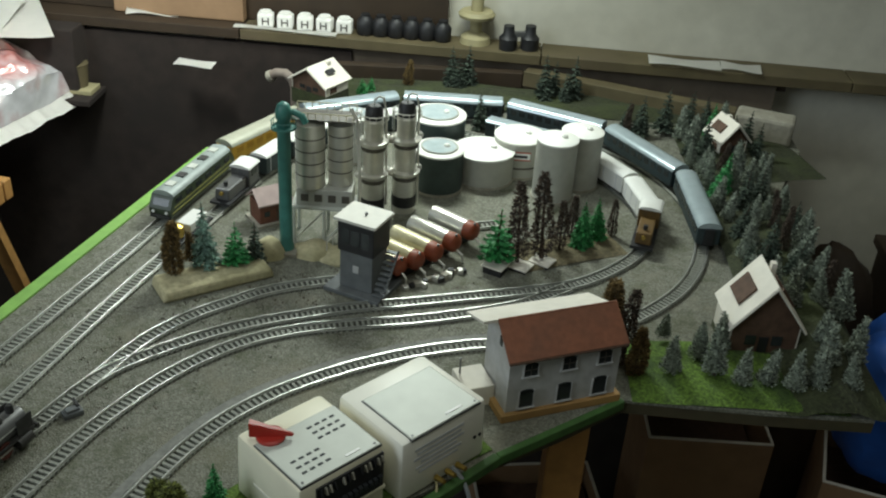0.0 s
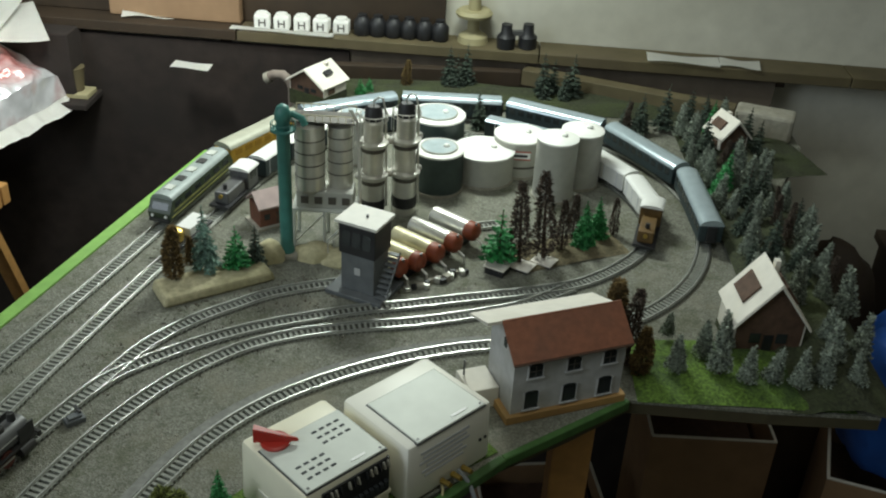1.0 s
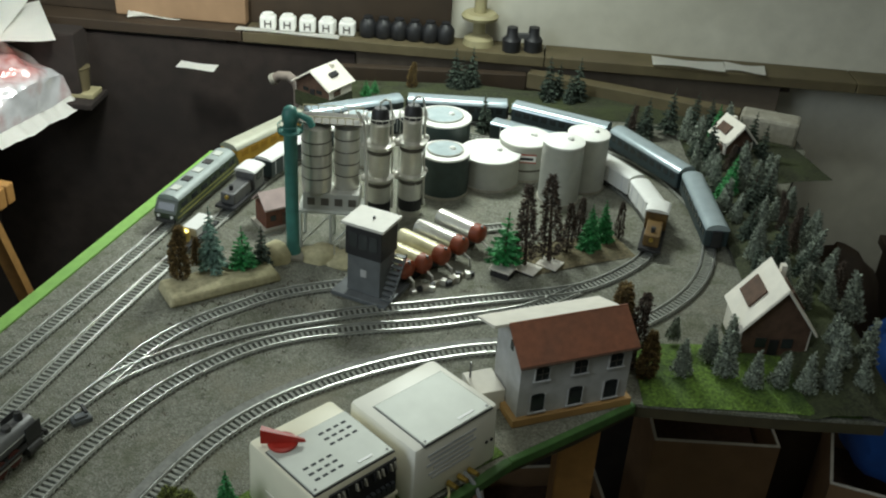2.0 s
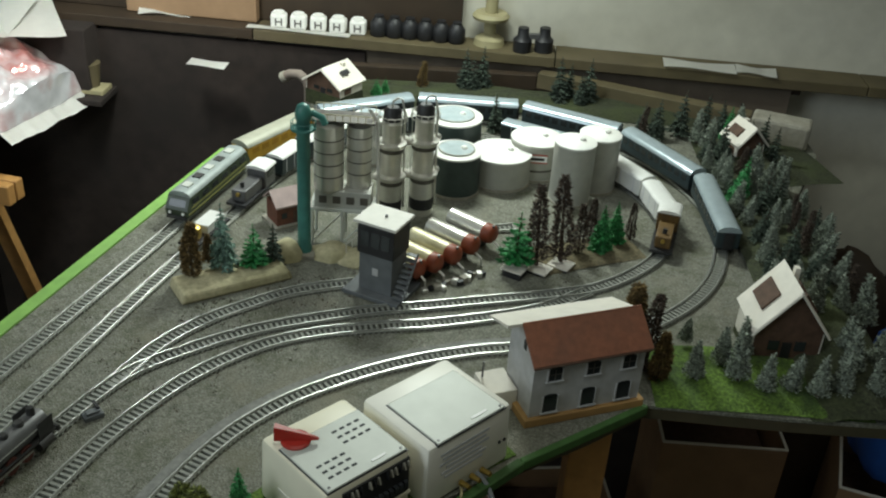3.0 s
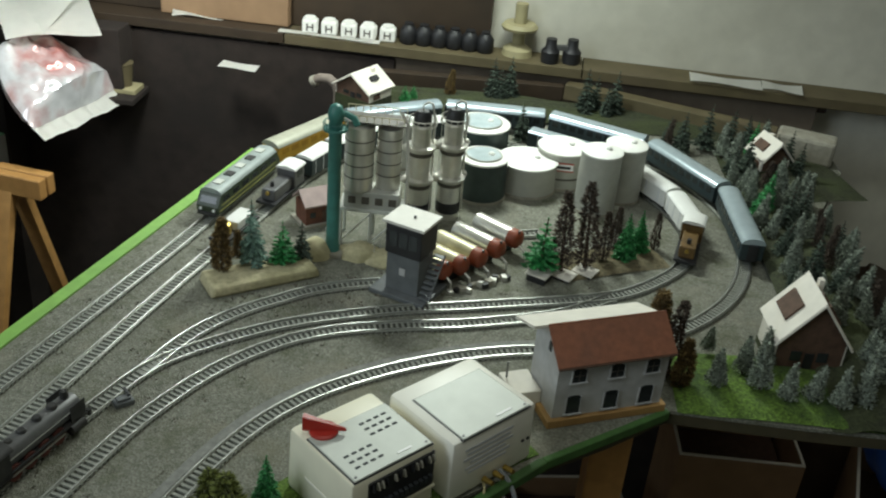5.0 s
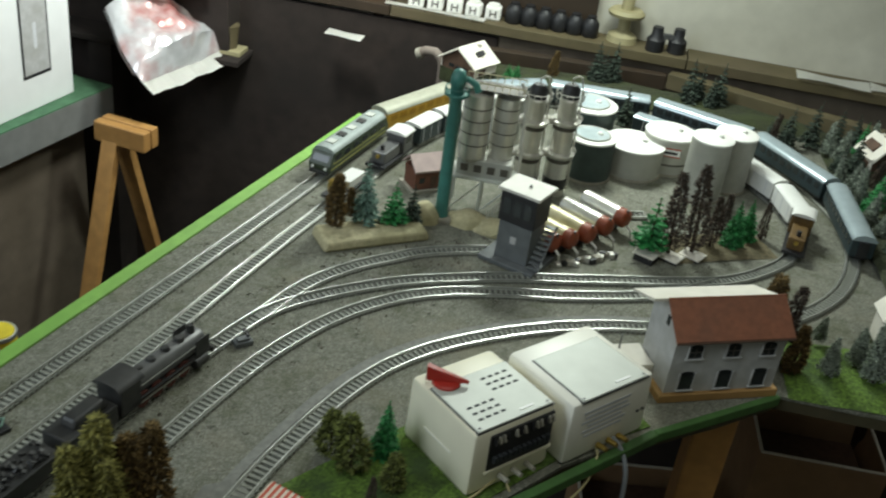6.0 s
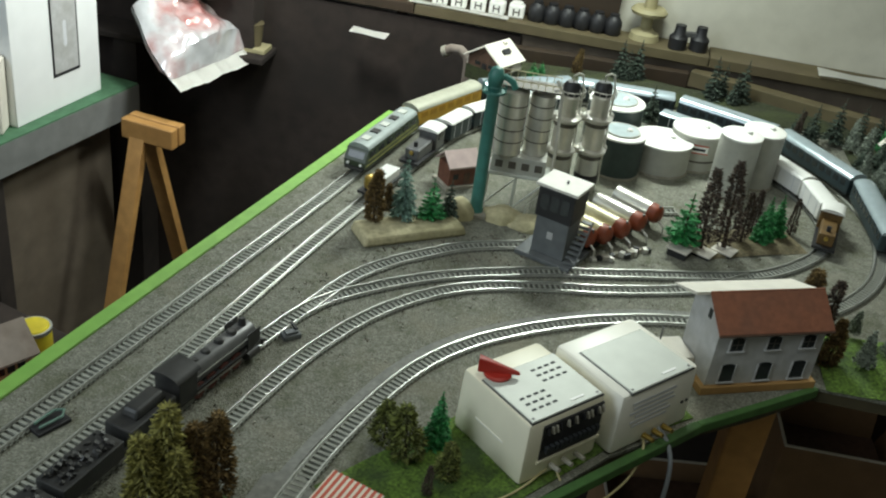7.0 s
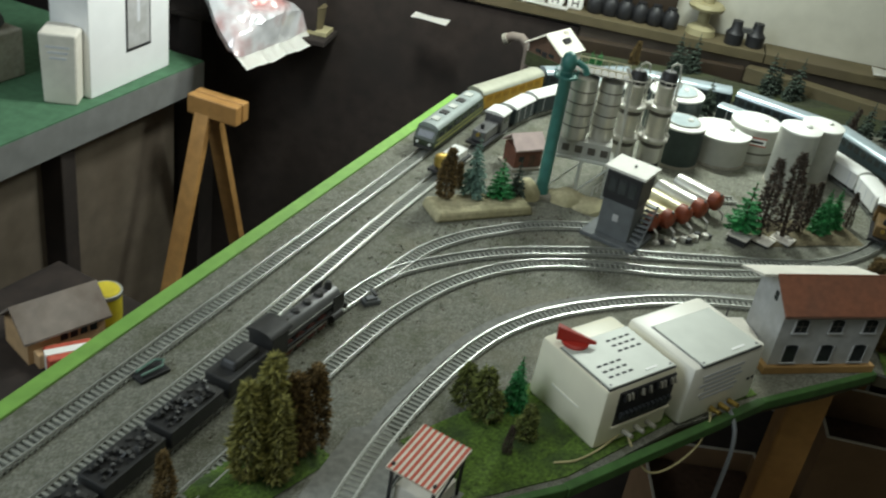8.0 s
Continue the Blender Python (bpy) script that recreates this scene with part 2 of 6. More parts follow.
WIREGREY = mat("grey_cable", (0.30, 0.32, 0.34), 0.5, 0, 60, 0.1, 0)
DULLYELLOW = mat("dull_yellow_lining", (0.30, 0.29, 0.08), 0.5, 0, 60, 0.2, 0.05)
YELLOW = mat("yellow_paint", (0.62, 0.50, 0.03), 0.4, 0, 60, 0.15, 0.05)
TANCARD = mat("tan_card", (0.52, 0.34, 0.18), 0.7, 0, 60, 0.12, 0.05)
STRIPERED = mat("red_stripe", (0.52, 0.10, 0.06), 0.6, 0, 60, 0.15, 0.05)
STRIPEWHITE = mat("white_stripe", (0.74, 0.64, 0.52), 0.6, 0, 60, 0.1, 0.05)
ROADGREY = mat("grey_road", (0.21, 0.21, 0.19), 0.85, 0, 150, 0.25, 0.3)

# ---------------------------------------------------------------- mesh helpers


def part(name, bm, material, parent=None, label="", smooth=False):
    me = bpy.data.meshes.new(name)
    bmesh.ops.recalc_face_normals(bm, faces=bm.faces)
    if smooth:
        for f in bm.faces:
            f.smooth = True
    bm.to_mesh(me)
    bm.free()
    me.materials.append(material)
    ob = new(name, me)
    if smooth:
        me.set_sharp_from_angle(angle=radians(38))
    if parent is not None:
        ob.parent = parent
    if label:
        ob["label"] = label
    return ob


def thing(name, m, label, category, group="", kind=""):
    ob = new(name)
    ob.empty_display_size = 0.02
    ob.matrix_world = m
    return tagged(ob, label, category, group, kind)


def box(bm, sx, sy, sz, cx=0, cy=0, cz=0, rz=0.0, rx=0.0, ry=0.0, bevel=0.0, taper=1.0):
    """A box with its middle at (cx, cy) and its foot at cz."""
    r = bmesh.ops.create_cube(bm, size=1)
    vs = r["verts"]
    for v in vs:
        k = taper if v.co.z > 0 else 1.0
        v.co = Vector((v.co.x * sx * k, v.co.y * sy * k, v.co.z * sz))
    if bevel:
        es = list({e for v in vs for e in v.link_edges})
        r = bmesh.ops.bevel(bm, geom=es, offset=bevel, segments=2, affect="EDGES", profile=0.5)
        vs = list({v for f in r["faces"] for v in f.verts} | {v for v in vs if v.is_valid})
    m = pose(cx, cy, cz + sz / 2, rx, ry, rz)
    for v in vs:
        v.co = m @ v.co
    return bm


def cyl(bm, r1, r2, h, cx=0, cy=0, cz=0, m=None, seg=20, caps=True):
    r = bmesh.ops.create_cone(bm, cap_ends=caps, segments=seg, radius1=r1, radius2=r2, depth=h)
    m = m or Matrix()
    for v in r["verts"]:
        v.co = m @ Vector((v.co.x + cx, v.co.y + cy, v.co.z + cz + h / 2))
    return bm


def lathe(bm, profile, seg=28, cx=0, cy=0, m=None):
    """A body of revolution from (radius, height) pairs, bottom to top."""
    m = m or Matrix()
    rings = []
    for r, z in profile:
        rings.append([bm.verts.new(m @ Vector((cx + r * math.cos(2 * math.pi * i / seg), cy + r * math.sin(2 * math.pi * i / seg), z))) for i in range(seg)])
    for a, b in zip(rings, rings[1:]):
        for i in range(seg):
            j = (i + 1) % seg
            bm.faces.new((a[i], a[j], b[j], b[i]))
    bm.faces.new(rings[0][::-1])
    bm.faces.new(rings[-1])
    return bm


def prism(bm, outline, z0, z1, m=None):
    """An upright body over a plan outline."""
    m = m or Matrix()
    lo = [bm.verts.new(m @ Vector((x, y, z0))) for x, y in outline]
    hi = [bm.verts.new(m @ Vector((x, y, z1))) for x, y in outline]
    n = len(lo)
    bm.faces.new(lo[::-1])
    bm.faces.new(hi)
    for i in range(n):
        j = (i + 1) % n
        bm.faces.new((lo[i], lo[j], hi[j], hi[i]))
    return bm


def extrude_x(bm, outline, x0, x1, m=None):
    """A body along x with an outline in y and z."""
    m = m or Matrix()
    a = [bm.verts.new(m @ Vector((x0, y, z))) for y, z in outline]
    b = [bm.verts.new(m @ Vector((x1, y, z))) for y, z in outline]
    n = len(a)
    bm.faces.new(a[::-1])
    bm.faces.new(b)
    for i in range(n):
        j = (i + 1) % n
        bm.faces.new((a[i], a[j], b[j], b[i]))
    return bm


def tube(bm, pts, r, seg=8):
    rings = []
    for i, p in enumerate(pts):
        p = Vector(p)
        d = (Vector(pts[min(i + 1, len(pts) - 1)]) - Vector(pts[max(i - 1, 0)])).normalized()
        u = d.orthogonal().normalized() if abs(d.z) > 0.95 else d.cross(Vector((0, 0, 1))).normalized()
        v = d.cross(u)
        rings.append([bm.verts.new(p + r * (math.cos(a) * u + math.sin(a) * v)) for a in (2 * math.pi * k / seg for k in range(seg))])
    for a, b in zip(rings, rings[1:]):
        for i in range(seg):
            j = (i + 1) % seg
            bm.faces.new((a[i], a[j], b[j], b[i]))
    bm.faces.new(rings[0][::-1])
    bm.faces.new(rings[-1])
    return bm


def bar(bm, a, b, r, seg=6):
    return tube(bm, [a, b], r, seg)


def B():
    return bmesh.new()


def spline(ctrl, step=0.004):
    """Evenly spaced places along a smooth line through a few points in plan."""
    p = [Vector((x, y)) for x, y in ctrl]
    p = [2 * p[0] - p[1]] + p + [2 * p[-1] - p[-2]]
    fine = []
    for i in range(1, len(p) - 2):
        for k in range(40):
            t = k / 40
            fine.append(0.5 * (2 * p[i] + (p[i + 1] - p[i - 1]) * t + (2 * p[i - 1] - 5 * p[i] + 4 * p[i + 1] - p[i + 2]) * t * t + (3 * p[i] - p[i - 1] - 3 * p[i + 1] + p[i + 2]) * t ** 3))
    fine.append(p[-2])
    out, need = [fine[0]], step
    for a, b in zip(fine, fine[1:]):
        d = (b - a).length
        while d >= need > 0:
            a = a + (b - a) * (need / d)
            d = (b - a).length
            out.append(a)
            need = step
        need -= d
    return out


def at_length(line, s, step=0.004):
    """Place and heading (degrees) at s metres along a spline."""
    i = max(0.0, min(len(line) - 2.001, s / step))
    k = int(i)
    p = line[k].lerp(line[k + 1], i - k)
    d = line[k + 1] - line[k]
    return p, math.degrees(math.atan2(d.y, d.x))


def nearest_s(line, x, y, step=0.004):
    return min(range(len(line)), key=lambda i: (line[i] - Vector((x, y))).length) * step


# ---------------------------------------------------------------- room
def slab(name, outline, z0, z1, material, label, category):
    return tagged(part(name, prism(B(), outline, z0, z1), material), label, category, kind="structure")


slab("floor", [(-3.2, -1.6), (2.6, -1.6), (2.6, 3.0), (-3.2, 3.0)], -0.1, 0.0, FLOORMAT, "bare floor coloured dark for the shade under the tables", "floor")
slab("ceiling", [(-3.2, -1.6), (2.6, -1.6), (2.6, 3.0), (-3.2, 3.0)], 2.45, 2.55, PLASTER, "plain cream plaster ceiling of the room", "ceiling")
WY = 1.905                                   # back wall at x = 0; it turns a little towards the right
bm = B()
prism(bm, [(-3.2, 2.16), (0.0, WY), (2.6, WY - 0.195), (2.6, WY - 0.075), (0.0, WY + 0.12), (-3.2, 2.28)], 0.0, 2.45)
tagged(part("wall_back", bm, PLASTER), "cream plaster wall with faint stains", "wall", kind="structure")
slab("wall_right", [(2.5, -1.6), (2.6, -1.6), (2.6, 1.75), (2.5, 1.75)], 0, 2.45, PLASTER, "cream plaster side wall", "wall")
slab("wall_left", [(-3.2, -1.6), (-3.1, -1.6), (-3.1, 2.12), (-3.2, 2.12)], 0, 2.45, PLASTER, "cream plaster side wall", "wall")
slab("wall_front", [(-3.2, -1.7), (2.6, -1.7), (2.6, -1.6), (-3.2, -1.6)], 0, 2.45, PLASTER, "cream plaster wall behind", "wall")

# ---------------------------------------------------------------- layout board
EDGE = [(-0.235, 0.49), (-0.126, 0.565), (-0.02, 0.69), (0.071, 0.765), (0.143, 0.815), (0.21, 0.868), (0.36, 0.862), (0.485, 0.862),
        (0.505, 1.00), (0.515, 1.20), (0.525, 1.42), (0.60, 1.58), (0.60, 1.66), (0.46, 1.74), (-0.24, 1.785), (-0.275, 1.66), (-0.30, 1.545), (-0.345, 1.475), (-0.372, 1.43), (-0.675, 0.30), (-0.66, 0.16), (-0.33, 0.16)]
board = thing("layout_board", pose(0, 0, 0), "model railway board with grey ballast surface and green painted edges", "table", kind="structure")
part("ballast_top", prism(B(), EDGE, T - 0.004, T), BALLAST, board, "grey ballast with olive and brown patches")
part("board", prism(B(), EDGE, T - 0.018, T - 0.0045), PLYDARK, board, "stained dark board")
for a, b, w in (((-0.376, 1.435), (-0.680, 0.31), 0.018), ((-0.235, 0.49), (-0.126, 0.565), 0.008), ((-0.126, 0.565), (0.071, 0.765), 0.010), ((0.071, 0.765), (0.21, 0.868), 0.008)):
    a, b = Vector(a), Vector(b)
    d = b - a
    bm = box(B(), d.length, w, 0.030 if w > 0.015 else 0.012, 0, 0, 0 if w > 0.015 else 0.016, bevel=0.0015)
    e = part("edge_strip", bm, GREENPAINT if w > 0.015 else FRONTGREEN, board, "bright green painted edge strip" if w > 0.015 else "dull green front board edge")
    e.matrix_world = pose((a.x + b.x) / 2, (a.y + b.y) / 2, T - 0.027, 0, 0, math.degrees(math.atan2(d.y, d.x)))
for x, y in ((0.16, 0.90), (0.46, 1.55), (-0.22, 1.66), (-0.60, 0.25)):
    part("leg", box(B(), 0.045, 0.045, T - 0.03, x, y, 0, bevel=0.003), TRESTLE, board, "square pine leg")

# ---------------------------------------------------------------- tracks
GAUGE = 0.0165


def sweep(bm, line, off, w, h, z):
    rows = []
    for i, p in enumerate(line):
        d = (line[min(i + 1, len(line) - 1)] - line[max(i - 1, 0)]).normalized()
        n = Vector((-d.y, d.x))
        a, b = p + n * (off - w / 2), p + n * (off + w / 2)
        rows.append([bm.verts.new((a.x, a.y, z)), bm.verts.new((b.x, b.y, z)), bm.verts.new((b.x, b.y, z + h)), bm.verts.new((a.x, a.y, z + h))])
    for r, s in zip(rows, rows[1:]):
        for k in range(4):
            bm.faces.new((r[k], r[(k + 1) % 4], s[(k + 1) % 4], s[k]))
    bm.faces.new(rows[0])
    bm.faces.new(rows[-1][::-1])


bm = box(B(), 0.0033, 0.0225, 0.0024, bevel=0.0)
SLEEPER_MESH = bpy.data.meshes.new("sleeper")
bm.to_mesh(SLEEPER_MESH)
bm.free()
SLEEPER_MESH.materials.append(SLEEPER)


def track(ctrl, label, pitch=0.0068):
    line = spline(ctrl)
    tr = thing("railway_track", pose(line[0].x, line[0].y, T), label, "railway track", "tracks on the board")
    shift = Matrix.Translation((-line[0].x, -line[0].y, -T))
    for side in (-1, 1):
        bm = B()
        sweep(bm, line[::3] + [line[-1]], side * GAUGE / 2, 0.0017, 0.0028, T + 0.0022)
        sweep(bm, line[::3] + [line[-1]], side * GAUGE / 2, 0.0032, 0.0006, T + 0.0020)
        bm.transform(shift)
        part("rail", bm, RAIL, tr, "shiny nickel rail")
    bm = B()
    sweep(bm, line[::3] + [line[-1]], 0.0, 0.021, 0.0006, T)
    bm.transform(shift)
    part("track_bed", bm, TRACKBED, tr, "dark oily grit between the sleepers")
    n = int(len(line) * 0.004 / pitch)
    rest = B()
    for k in range(n):
        p, h = at_length(line, k * pitch)
        if k < 300:
            o = new("sleeper", SLEEPER_MESH)
            o.parent = tr
            o.matrix_local = shift @ pose(p.x, p.y, T + 0.0002, 0, random.uniform(-0.6, 0.6), h + random.uniform(-1.5, 1.5))
        else:
            box(rest, 0.0033, 0.0225, 0.0024, p.x, p.y, T + 0.0002, rz=h)
    if len(rest.verts):
        rest.transform(shift)
        tagged(part("sleeper", rest, SLEEPER, tr), kind="stuff")
    else:
        rest.free()
    return line


OUTER = track([(-0.335, 0.30), (-0.322, 0.42), (-0.304, 0.542), (-0.273, 0.653), (-0.231, 0.754), (-0.183, 0.820), (-0.118, 0.873), (-0.045, 0.915), (0.03, 0.944), (0.12, 0.966),
               (0.22, 1.010), (0.293, 1.075), (0.340, 1.150), (0.366, 1.240), (0.366, 1.335), (0.336, 1.430), (0.284, 1.512), (0.222, 1.562), (0.147, 1.600), (0.050, 1.622),
               (-0.046, 1.622), (-0.131, 1.600), (-0.216, 1.550), (-0.285, 1.476), (-0.330, 1.390), (-0.356, 1.300), (-0.412, 1.092), (-0.487, 0.825), (-0.577, 0.498), (-0.655, 0.215)],
              "outer loop of model railway track on grey sleepers")
INNER = track([(-0.590, 0.235), (-0.528, 0.462), (-0.4655, 0.69), (-0.403, 0.935), (-0.362, 1.085), (-0.320, 1.220), (-0.288, 1.325), (-0.245, 1.420), (-0.180, 1.500), (-0.09, 1.550), (0.0, 1.560),
               (0.08, 1.535), (0.163, 1.493), (0.231, 1.430), (0.276, 1.354), (0.292, 1.271), (0.276, 1.202), (0.238, 1.149), (0.180, 1.100), (0.110, 1.072), (0.030, 1.048), (-0.029, 1.030), (-0.10, 1.010), (-0.165, 0.985),
               (-0.230, 0.954), (-0.294, 0.909), (-0.352, 0.852), (-0.390, 0.77), (-0.430, 0.66), (-0.475, 0.51), (-0.525, 0.34), (-0.555, 0.235)],
              "inner loop of model railway track with a worn shine")
bm = B()
sweep(bm, OUTER[20:260:3], 0.0175, 0.010, 0.0016, T)
tagged(part("track_shoulder", bm, ROADGREY), "smooth grey ballast shoulder along the outer track", "ballast shoulder", kind="structure")
MID = track([(0.165, 1.088), (0.110, 1.045), (0.058, 1.020), (-0.027, 0.991), (-0.095, 0.975), (-0.166, 0.953), (-0.227, 0.917), (-0.286, 0.854), (-0.332, 0.772), (-0.362, 0.692), (-0.39, 0.60), (-0.42, 0.50), (-0.45, 0.40), (-0.48, 0.28)],
            "curved middle track joining the inner loop")
SIDING = track([(-0.362, 0.836), (-0.330, 0.914), (-0.290, 0.968), (-0.250, 1.004), (-0.208, 1.036), (-0.150, 1.062), (-0.09, 1.080)], "short siding running behind the signal box")
YARD = track([(0.075, 1.245), (0.02, 1.225), (-0.04, 1.19), (-0.10, 1.145)], "short works track beside the red-ended tanks")


# point motors and levers beside the tracks
def point_motor(x, y, rz):
    o = thing("point_motor", pose(x, y, T, 0, 0, rz), "small grey point motor box beside the switch", "point motor", "point motors")
    part("housing", box(B(), 0.020, 0.012, 0.006, bevel=0.001), GREYBOX, o)
    part("lid", box(B(), 0.014, 0.008, 0.003, 0, 0, 0.006, bevel=0.0008), GREYBOX, o)
    part("lever", box(B(), 0.003, 0.014, 0.002, 0.006, 0.006, 0.009), BLACK, o)


point_motor(-0.364, 0.783, 40)
o = thing("point_lever", pose(-0.534, 0.586, T, 0, 0, 60), "pale green switch lever on a dark base", "point lever")
part("base", box(B(), 0.034, 0.020, 0.004, bevel=0.001), BLACK, o)
bm = tube(B(), [(-0.012, -0.004, 0.006), (0.010, -0.006, 0.008), (0.016, 0.0, 0.009), (0.010, 0.006, 0.008), (-0.012, 0.004, 0.006)], 0.0014)
part("loop", bm, PINEBLUE, o, "pale green wire loop")


# ---------------------------------------------------------------- rolling stock
def bogie(name, parent, x, z=0.0):
    bm = box(B(), 0.034, 0.020, 0.006, x, 0, z + 0.0075, bevel=0.001)
    b = part(name, bm, BLACK, parent)
    for dx in (-0.011, 0.011):
        bm = B()
        for s in (-1, 1):
            m = pose(x + dx, s * GAUGE / 2, 0.0055 + 0.005, 90)
            cyl(bm, 0.005, 0.005, 0.0022, m=m, seg=14)
        bar(bm, (x + dx, -GAUGE / 2, 0.0105), (x + dx, GAUGE / 2, 0.0105), 0.001)
        part("wheelset", bm, STEAMTOP, b)
    return b


def roof_outline(w, z0, rise, n=8):
    return [(w / 2 * math.cos(math.pi * k / n), z0 + rise * math.sin(math.pi * k / n)) for k in range(n + 1)]


def coach(length, side, roof, stripe, label, windows=9, width=0.033, high=0.045, pane=None):
    c = thing("coach", Matrix(), label, "railway coach", "coaches of the long train")
    l = length - 0.008
    part("body", box(B(), l, width, high - 0.019, 0, 0, 0.013, bevel=0.002), side, c)
    bm = extrude_x(B(), roof_outline(width + 0.001, high - 0.007, 0.009), -l / 2, l / 2)
    part("roof", bm, roof, c, smooth=True)
    part("underframe", box(B(), l * 0.96, width * 0.7, 0.004, 0, 0, 0.0095), BLACK, c)
    for k in range(windows):
        x = -l / 2 + l * (k + 0.8) / (windows + 0.6)
        for s in (-1, 1):
            part("window", box(B(), l / windows * 0.62, 0.0008, 0.009, x, s * (width / 2), high - 0.0195, bevel=0.0003), pane or GLASSDARK, c)
    if stripe:
        for s in (-1, 1):
            part("stripe", box(B(), l * 0.985, 0.0008, 0.0022, 0, s * (width / 2), 0.0165), stripe, c)
    bogie("bogie", c, -l / 2 + 0.028)
    bogie("bogie", c, l / 2 - 0.028)
    for s in (-1, 1):
        part("gangway", box(B(), 0.005, 0.014, 0.024, s * (l / 2 + 0.001), 0, 0.014, bevel=0.001), BLACK, c)
    return c


def diesel(length):
    c = thing("diesel_locomotive", Matrix(), "green diesel locomotive with yellow stripe and grey roof", "locomotive")
    l = length - 0.006
    ends = [(-l / 2, 0.013), (-l / 2 - 0.002, 0.024), (-l / 2 + 0.008, 0.040), (l / 2 - 0.008, 0.040), (l / 2 + 0.002, 0.024), (l / 2, 0.013)]
    bm = B()
    a = [bm.verts.new((x, -0.0165, z)) for x, z in ends]
    b = [bm.verts.new((x, 0.0165, z)) for x, z in ends]
    bm.faces.new(a)
    bm.faces.new(b[::-1])
    for i in range(6):
        j = (i + 1) % 6
        bm.faces.new((a[i], b[i], b[j], a[j]))
    body = part("body", bm, LOCOGREEN, c)
    part("roof", extrude_x(B(), roof_outline(0.033, 0.0395, 0.008), -l / 2 + 0.009, l / 2 - 0.009), LOCOROOF, c, smooth=True)
    for k in range(5):
        part("roof_vent", box(B(), 0.014, 0.012, 0.003, -0.06 + k * 0.03, 0, 0.046, bevel=0.0006), STEAM if k % 2 else GREYPLATE, c)
    for s in (-1, 1):
        part("stripe", box(B(), l * 0.97, 0.0008, 0.0016, 0, s * 0.0166, 0.0165), DULLYELLOW, c, "dull yellow lining")
        part("stripe", box(B(), l * 0.90, 0.0008, 0.0012, 0, s * 0.0166, 0.0235), DULLYELLOW, c, "dull yellow lining")
        for k in range(6):
            part("window", box(B(), 0.016, 0.0008, 0.007, -l / 2 + 0.022 + k * (l - 0.044) / 5, s * 0.0166, 0.028), GLASSDARK, c)
        part("windscreen", box(B(), 0.001, 0.024, 0.010, s * (l / 2 - 0.0035), 0, 0.027, ry=-s * 32), GLASSDARK, c)
        part("buffer_beam", box(B(), 0.004, 0.030, 0.005, s * (l / 2 + 0.001), 0, 0.010, bevel=0.0006), STEAM, c)
        for q in (-1, 1):
            part("headlight", cyl(B(), 0.0022, 0.0022, 0.002, m=pose(s * (l / 2 + 0.001), q * 0.010, 0.0195, 0, 90 * s, 0), seg=10), WHITEPRINT, c)
    part("underframe", box(B(), l * 0.9, 0.022, 0.004, 0, 0, 0.0095), BLACK, c)
    bogie("bogie", c, -l / 2 + 0.034)
    bogie("bogie", c, l / 2 - 0.034)
    return c


def on_line(ob, line, s, length, flip=False):
    """Set a vehicle on a track, both bogies on the rails, its middle s metres along."""
    a, _ = at_length(line, s - length * 0.33)
    b, _ = at_length(line, s + length * 0.33)
    d = b - a
    mid = (a + b) / 2
    ob.matrix_world = pose(mid.x, mid.y, T - 0.0003, 0, 0, math.degrees(math.atan2(d.y, d.x)) + (180 if flip else 0))


s = 2.535 - 0.094
on_line(diesel(0.188), OUTER, s, 0.188)
s -= 0.094 + 0.091
on_line(coach(0.178, COACHYELLOW, OLIVEROOF, None, "ochre yellow luggage coach with an olive roof", 7, pane=OCHREDARK), OUTER, s, 0.178)
first = None
for k in range(5):
    s -= 0.184
    if first is None:
        first = coach(0.178, COACHDARK, COACHROOF, None, "dark blue-green passenger coach with shiny grey roof", 10)
        c = first
    else:
        c = copy_thing(first, Matrix())
    on_line(c, OUTER, s, 0.178)


def white_wagon(length, roof, side, label, category="railway wagon"):
    c = thing("goods_wagon", Matrix(), label, category, "wagons of the short train")
    l = length - 0.007
    part("body", box(B(), l, 0.029, 0.026, 0, 0, 0.012, bevel=0.0012), side, c)
    part("roof", extrude_x(B(), roof_outline(0.030, 0.0375, 0.005), -l / 2, l / 2), roof, c, smooth=True)
    for k in range(3):
        for q in (-1, 1):
            part("panel_line", box(B(), 0.0012, 0.0006, 0.024, -l / 3 + k * l / 3, q * 0.0146, 0.013), TEXTGREY, c)
    part("underframe", box(B(), l * 0.95, 0.02, 0.004, 0, 0, 0.008), BLACK, c)
    bogie("wheel_frame", c, -l / 2 + 0.022)
    bogie("wheel_frame", c, l / 2 - 0.022)
    return c


